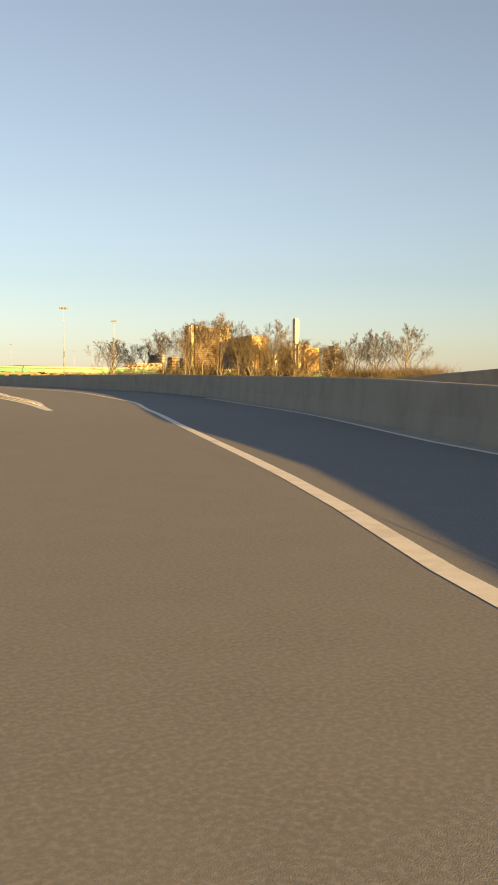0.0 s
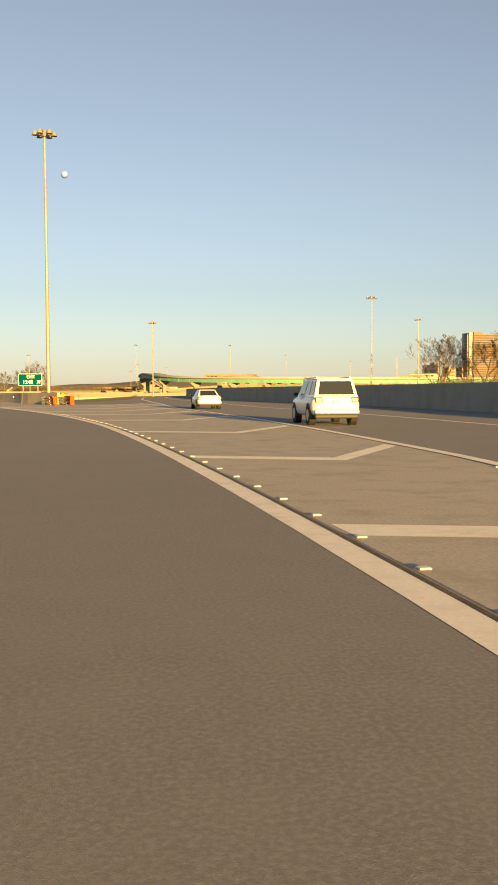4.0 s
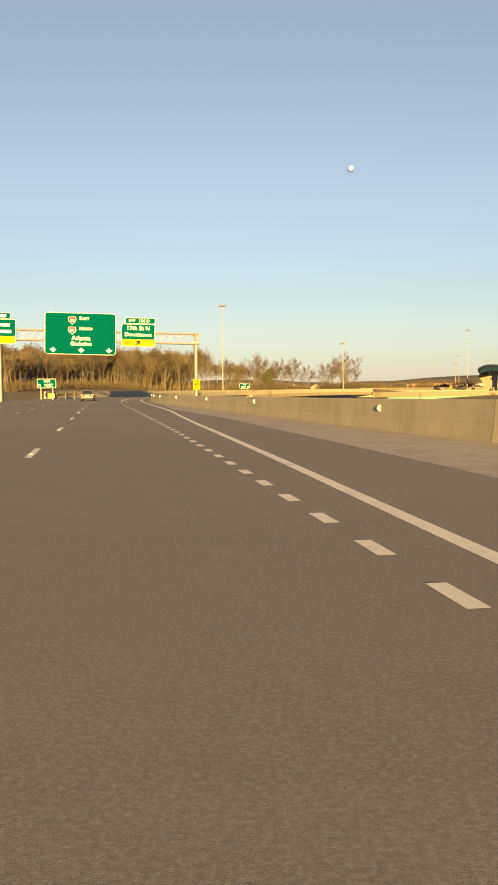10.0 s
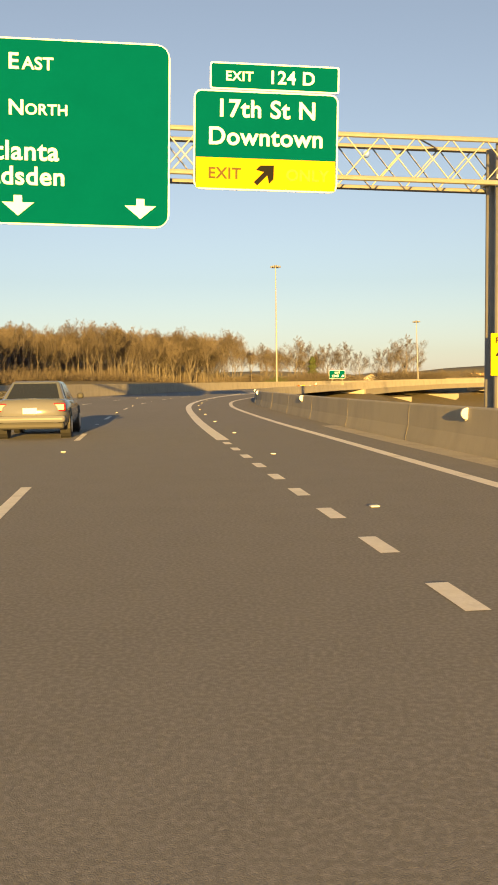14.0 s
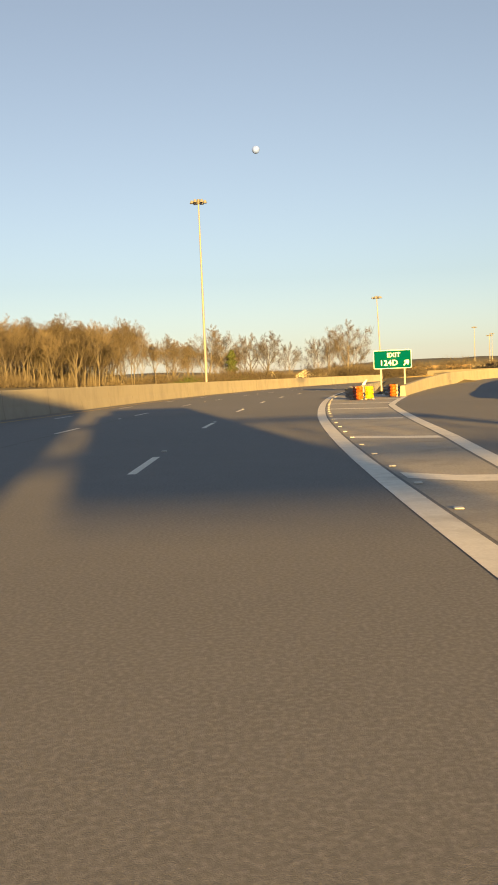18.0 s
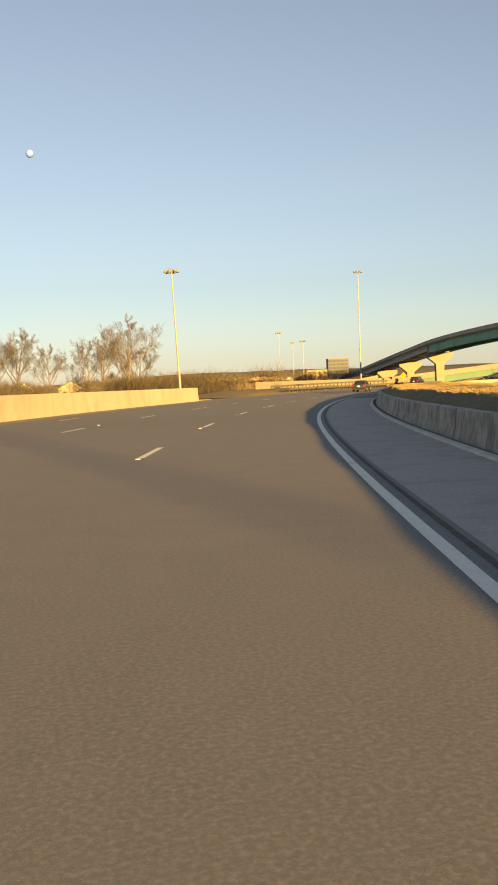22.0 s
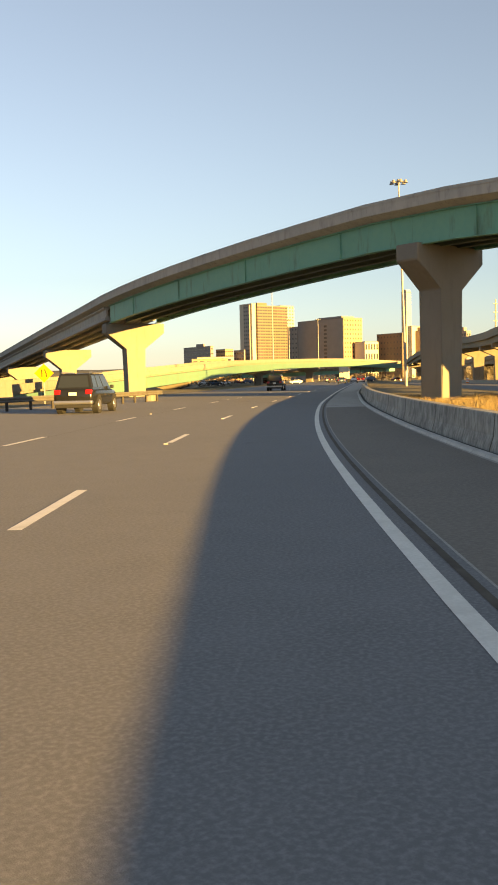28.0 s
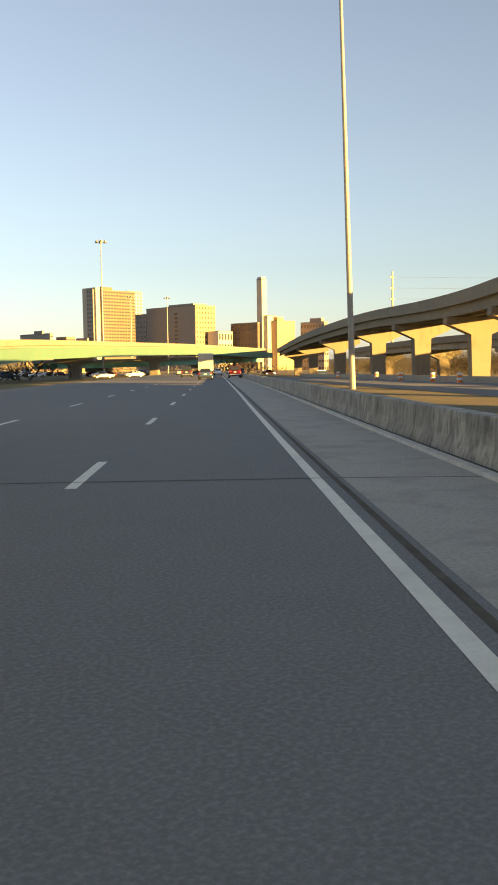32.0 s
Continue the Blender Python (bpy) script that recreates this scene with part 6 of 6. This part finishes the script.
def car(m, paint, kind, label):
    """A car that points along +y; kind: sedan or suv."""
    c = thing("car", m, label, "car")
    suv = kind == "suv"
    if suv:
        W, H, belt, r = 1.9, 1.8, 1.1, 0.38
        loft([(-2.37, 0.76, 0.56, 0.98, 0.0), (-2.3, 0.88, 0.42, 1.1, 0.01), (-1.8, 0.94, 0.37, 1.13, 0.02), (0, 0.95, 0.35, 1.12, 0.02), (1.1, 0.95, 0.35, 1.1, 0.03), (1.9, 0.92, 0.37, 1.02, 0.04), (2.25, 0.85, 0.42, 0.92, 0.03), (2.4, 0.68, 0.5, 0.75, 0.0)], paint, c, "body")
        low, top = (-2.26, 1.2, 0.87), (-2.02, 0.42, 0.7)
    else:
        W, H, belt, r = 1.82, 1.44, 0.95, 0.33
        loft([(-2.42, 0.62, 0.5, 0.82, 0.0), (-2.33, 0.8, 0.36, 0.95, 0.01), (-2.0, 0.88, 0.28, 1.0, 0.02), (-1.0, 0.91, 0.25, 0.98, 0.02), (0, 0.91, 0.25, 0.95, 0.02), (1.0, 0.91, 0.25, 0.93, 0.03), (1.8, 0.88, 0.27, 0.84, 0.04), (2.25, 0.8, 0.32, 0.74, 0.03), (2.42, 0.6, 0.4, 0.6, 0.0)], paint, c, "body")
        low, top = (-1.82, 1.08, 0.81), (-0.98, 0.16, 0.6)
    z0 = belt - 0.03
    bm = bmesh.new()
    lv = [bm.verts.new((sx * low[2], y, z0)) for sx, y in ((-1, low[0]), (1, low[0]), (1, low[1]), (-1, low[1]))]
    tv = [bm.verts.new((sx * top[2], y, H)) for sx, y in ((-1, top[0]), (1, top[0]), (1, top[1]), (-1, top[1]))]
    bm.faces.new(tv)
    bm.faces.new(lv[::-1])
    for i in range(4):
        bm.faces.new((lv[i], lv[(i + 1) % 4], tv[(i + 1) % 4], tv[i]))
    bmesh.ops.bevel(bm, geom=[e for e in bm.edges if max(v.co.z for v in e.verts) > H - 0.01], offset=0.1, segments=3, affect="EDGES", profile=0.6)
    part("cabin", bm, paint, c)

    def pane(name, a, b, u0, u1, v0=0.14, v1=0.86):
        """Glass on the side of the cabin between two of its lower corners."""
        la, lb, ta, tb = (Vector(q) for q in (a[0], b[0], a[1], b[1]))
        quad = []
        for u, v in ((u0, v0), (u1, v0), (u1, v1), (u0, v1)):
            quad.append(la.lerp(lb, u).lerp(ta.lerp(tb, u), v))
        n_ = (quad[1] - quad[0]).cross(quad[3] - quad[0]).normalized()
        bm = bmesh.new()
        o_ = [bm.verts.new(q + n_ * 0.014) for q in quad]
        i_ = [bm.verts.new(q - n_ * 0.02) for q in quad]
        bm.faces.new(o_)
        bm.faces.new(i_[::-1])
        for i in range(4):
            bm.faces.new((o_[i], i_[i], i_[(i + 1) % 4], o_[(i + 1) % 4]))
        part(name, bm, CAR_GLASS, c)
    corner = {k: ((sx * low[2], yl, z0), (sx * top[2], yt, H)) for k, sx, yl, yt in (("rl", -1, low[0], top[0]), ("rr", 1, low[0], top[0]), ("fr", 1, low[1], top[1]), ("fl", -1, low[1], top[1]))}
    pane("rear_window", corner["rl"], corner["rr"], 0.08, 0.92)
    pane("windscreen", corner["fr"], corner["fl"], 0.06, 0.94)
    cuts = ((0.05, 0.26), (0.3, 0.56), (0.6, 0.95)) if suv else ((0.16, 0.46), (0.5, 0.9))
    for u0, u1 in cuts:
        pane("side_window", corner["rr"], corner["fr"], u0, u1)
        pane("side_window", corner["fl"], corner["rl"], 1 - u1, 1 - u0)
    zl = 0.98 if suv else 0.8
    for sx in (-1, 1):
        part("tail_light", boxed(sx * 0.71 - 0.15, sx * 0.71 + 0.15, -2.39, -2.2, zl - 0.11, zl + 0.1, 0.04), TAIL, c)
        part("mirror", boxed(sx * 1.0 - 0.09, sx * 1.0 + 0.09, 0.72, 0.86, belt, belt + 0.16, 0.05), TRIM_BLACK, c)
        if suv:
            part("roof_rail", tubed((sx * 0.66, -1.8, H + 0.04), (sx * 0.66, 0.3, H + 0.04), 0.025, 0.025, 6), RIM, c)
    part("number_plate", boxed(-0.17, 0.17, -2.44, -2.38, zl - 0.16, zl - 0.02), PLATE, c)
    part("bumper", boxed(-W / 2 + 0.06, W / 2 - 0.06, -2.46, -2.2, 0.42, 0.6, 0.07), RIM if suv else paint, c)
    part("valance", boxed(-W / 2 + 0.1, W / 2 - 0.1, -2.38, -2.1, 0.26, 0.42, 0.05), TRIM_BLACK, c)
    for y in (-1.42, 1.42):
        for sx in (-1, 1):
            part("wheel_arch", tubed((sx * (W / 2 - 0.25), y, r + 0.03), (sx * (W / 2 + 0.004), y, r + 0.03), r + 0.07, r + 0.07, 20), TRIM_BLACK, c)
            wheel = part("tyre", tubed((sx * (W / 2 - 0.24), y, r), (sx * (W / 2 + 0.012), y, r), r, r * 0.97, 20), TYRE, c)
            part("rim", tubed((sx * (W / 2 - 0.02), y, r), (sx * (W / 2 + 0.022), y, r), r * 0.66, r * 0.6, 14), RIM, wheel)
    return c


def paint_of(name, rgb, rough=0.14):
    return material(name, rgb, rough, 0.0, spec=0.35)


BLACK_CAR, GREY_CAR, WHITE_CAR, RED_CAR, BLUE_CAR, SILVER_CAR, STEEL_CAR = (paint_of(n_, c_) for n_, c_ in (("black_paint", (0.012, 0.013, 0.015)), ("dark_grey_paint", (0.03, 0.033, 0.038)), ("white_car_paint", (0.75, 0.75, 0.74)), ("red_car_paint", (0.05, 0.006, 0.006)), ("blue_car_paint", (0.04, 0.07, 0.13)), ("silver_car_paint", (0.4, 0.41, 0.42)), ("steel_grey_paint", (0.11, 0.115, 0.13))))


def on_road(s, d, z=0.008):
    return Matrix.Translation(road(s, d, z)) @ Matrix.Rotation(heading(s), 4, "Z")


car(on_road(764, -6.2), BLACK_CAR, "suv", "black suv with a pale bumper in the second lane")
car(on_road(343, -2.5), STEEL_CAR, "sedan", "silver sedan with red tail lights in the next lane")
car(on_road(630, -2.6), GREY_CAR, "sedan", "grey sedan far ahead in the next lane")
car(on_road(700, -9.6), BLACK_CAR, "suv", "black suv beside the far guardrail")
car(Matrix.Translation(road(119.5, 11.6, 0.02)) @ Matrix.Rotation(heading(119) - 0.14, 4, "Z"), WHITE_CAR, "suv", "white suv leaving on the exit ramp")
car(Matrix.Translation(road(150, 15.8, 0.02)) @ Matrix.Rotation(heading(150) - 0.2, 4, "Z"), WHITE_CAR, "sedan", "white sedan leaving on the exit ramp")
for k, (s, d) in enumerate(((868, -1.2), (905, -4.8), (940, 0.6), (885, 3.0), (960, -8))):
    car(on_road(s, d), (BLUE_CAR, GREY_CAR, WHITE_CAR, RED_CAR, SILVER_CAR)[k], "sedan" if k % 2 == 0 else "suv", ("blue sedan far ahead", "grey suv far ahead", "white sedan far ahead", "dark red suv far ahead beside the parapet", "silver sedan far ahead")[k])
car(Matrix.Translation((168, 723, -0.6)) @ Matrix.Rotation(radians(-30), 4, "Z"), WHITE_CAR, "suv", "white suv on the side road beyond the parapet")
# cars parked on the lots under the bridges
first_car = car(Matrix.Translation((190, 880, -0.9)) @ Matrix.Rotation(1.2, 4, "Z"), WHITE_CAR, "sedan", "parked car on the lot beyond the bridge")
tagged(first_car, group="parked cars")
others = [first_car] + [tagged(car(Matrix.Translation((196 + 5 * k, 886 + 3 * k, -0.9)) @ Matrix.Rotation(1.2, 4, "Z"), p_, kd, "parked car on the lot beyond the bridge"), group="parked cars") for k, (p_, kd) in enumerate(((SILVER_CAR, "suv"), (RED_CAR, "sedan"), (BLUE_CAR, "suv")))]
for k in range(36):
    x, y = 150 + rnd.uniform(0, 170), 860 + rnd.uniform(0, 130)
    copy_thing(others[k % 4], Matrix.Translation((x, y, ground_height(x, y) + 0.05)) @ Matrix.Rotation(1.2 + rnd.choice((0, 3.14)), 4, "Z"))


def truck(m, label):
    t_ = thing("lorry", m, label, "lorry")
    part("trailer", boxed(-1.3, 1.3, -8, 6, 1.15, 4.1, 0.06), paint_of("trailer_white", (0.78, 0.77, 0.74), 0.5), t_)
    part("door_frame", boxed(-1.28, 1.28, -8.04, -8.0, 1.2, 4.0), PALE_FACADE, t_)
    part("cab", boxed(-1.2, 1.2, 7.0, 9.4, 0.9, 3.6, 0.25), WHITE_CAR, t_)
    part("chassis", boxed(-0.5, 0.5, -7.8, 9.0, 0.7, 1.15), TRIM_BLACK, t_)
    for y in (-7.0, -5.7, 6.2, 8.6):
        for sx in (-1, 1):
            part("tyre", tubed((sx * 0.85, y, 0.5), (sx * 1.25, y, 0.5), 0.5, 0.5, 18), TYRE, t_)
    return t_


truck(on_road(915, -1.6), "white box lorry far ahead in the traffic")
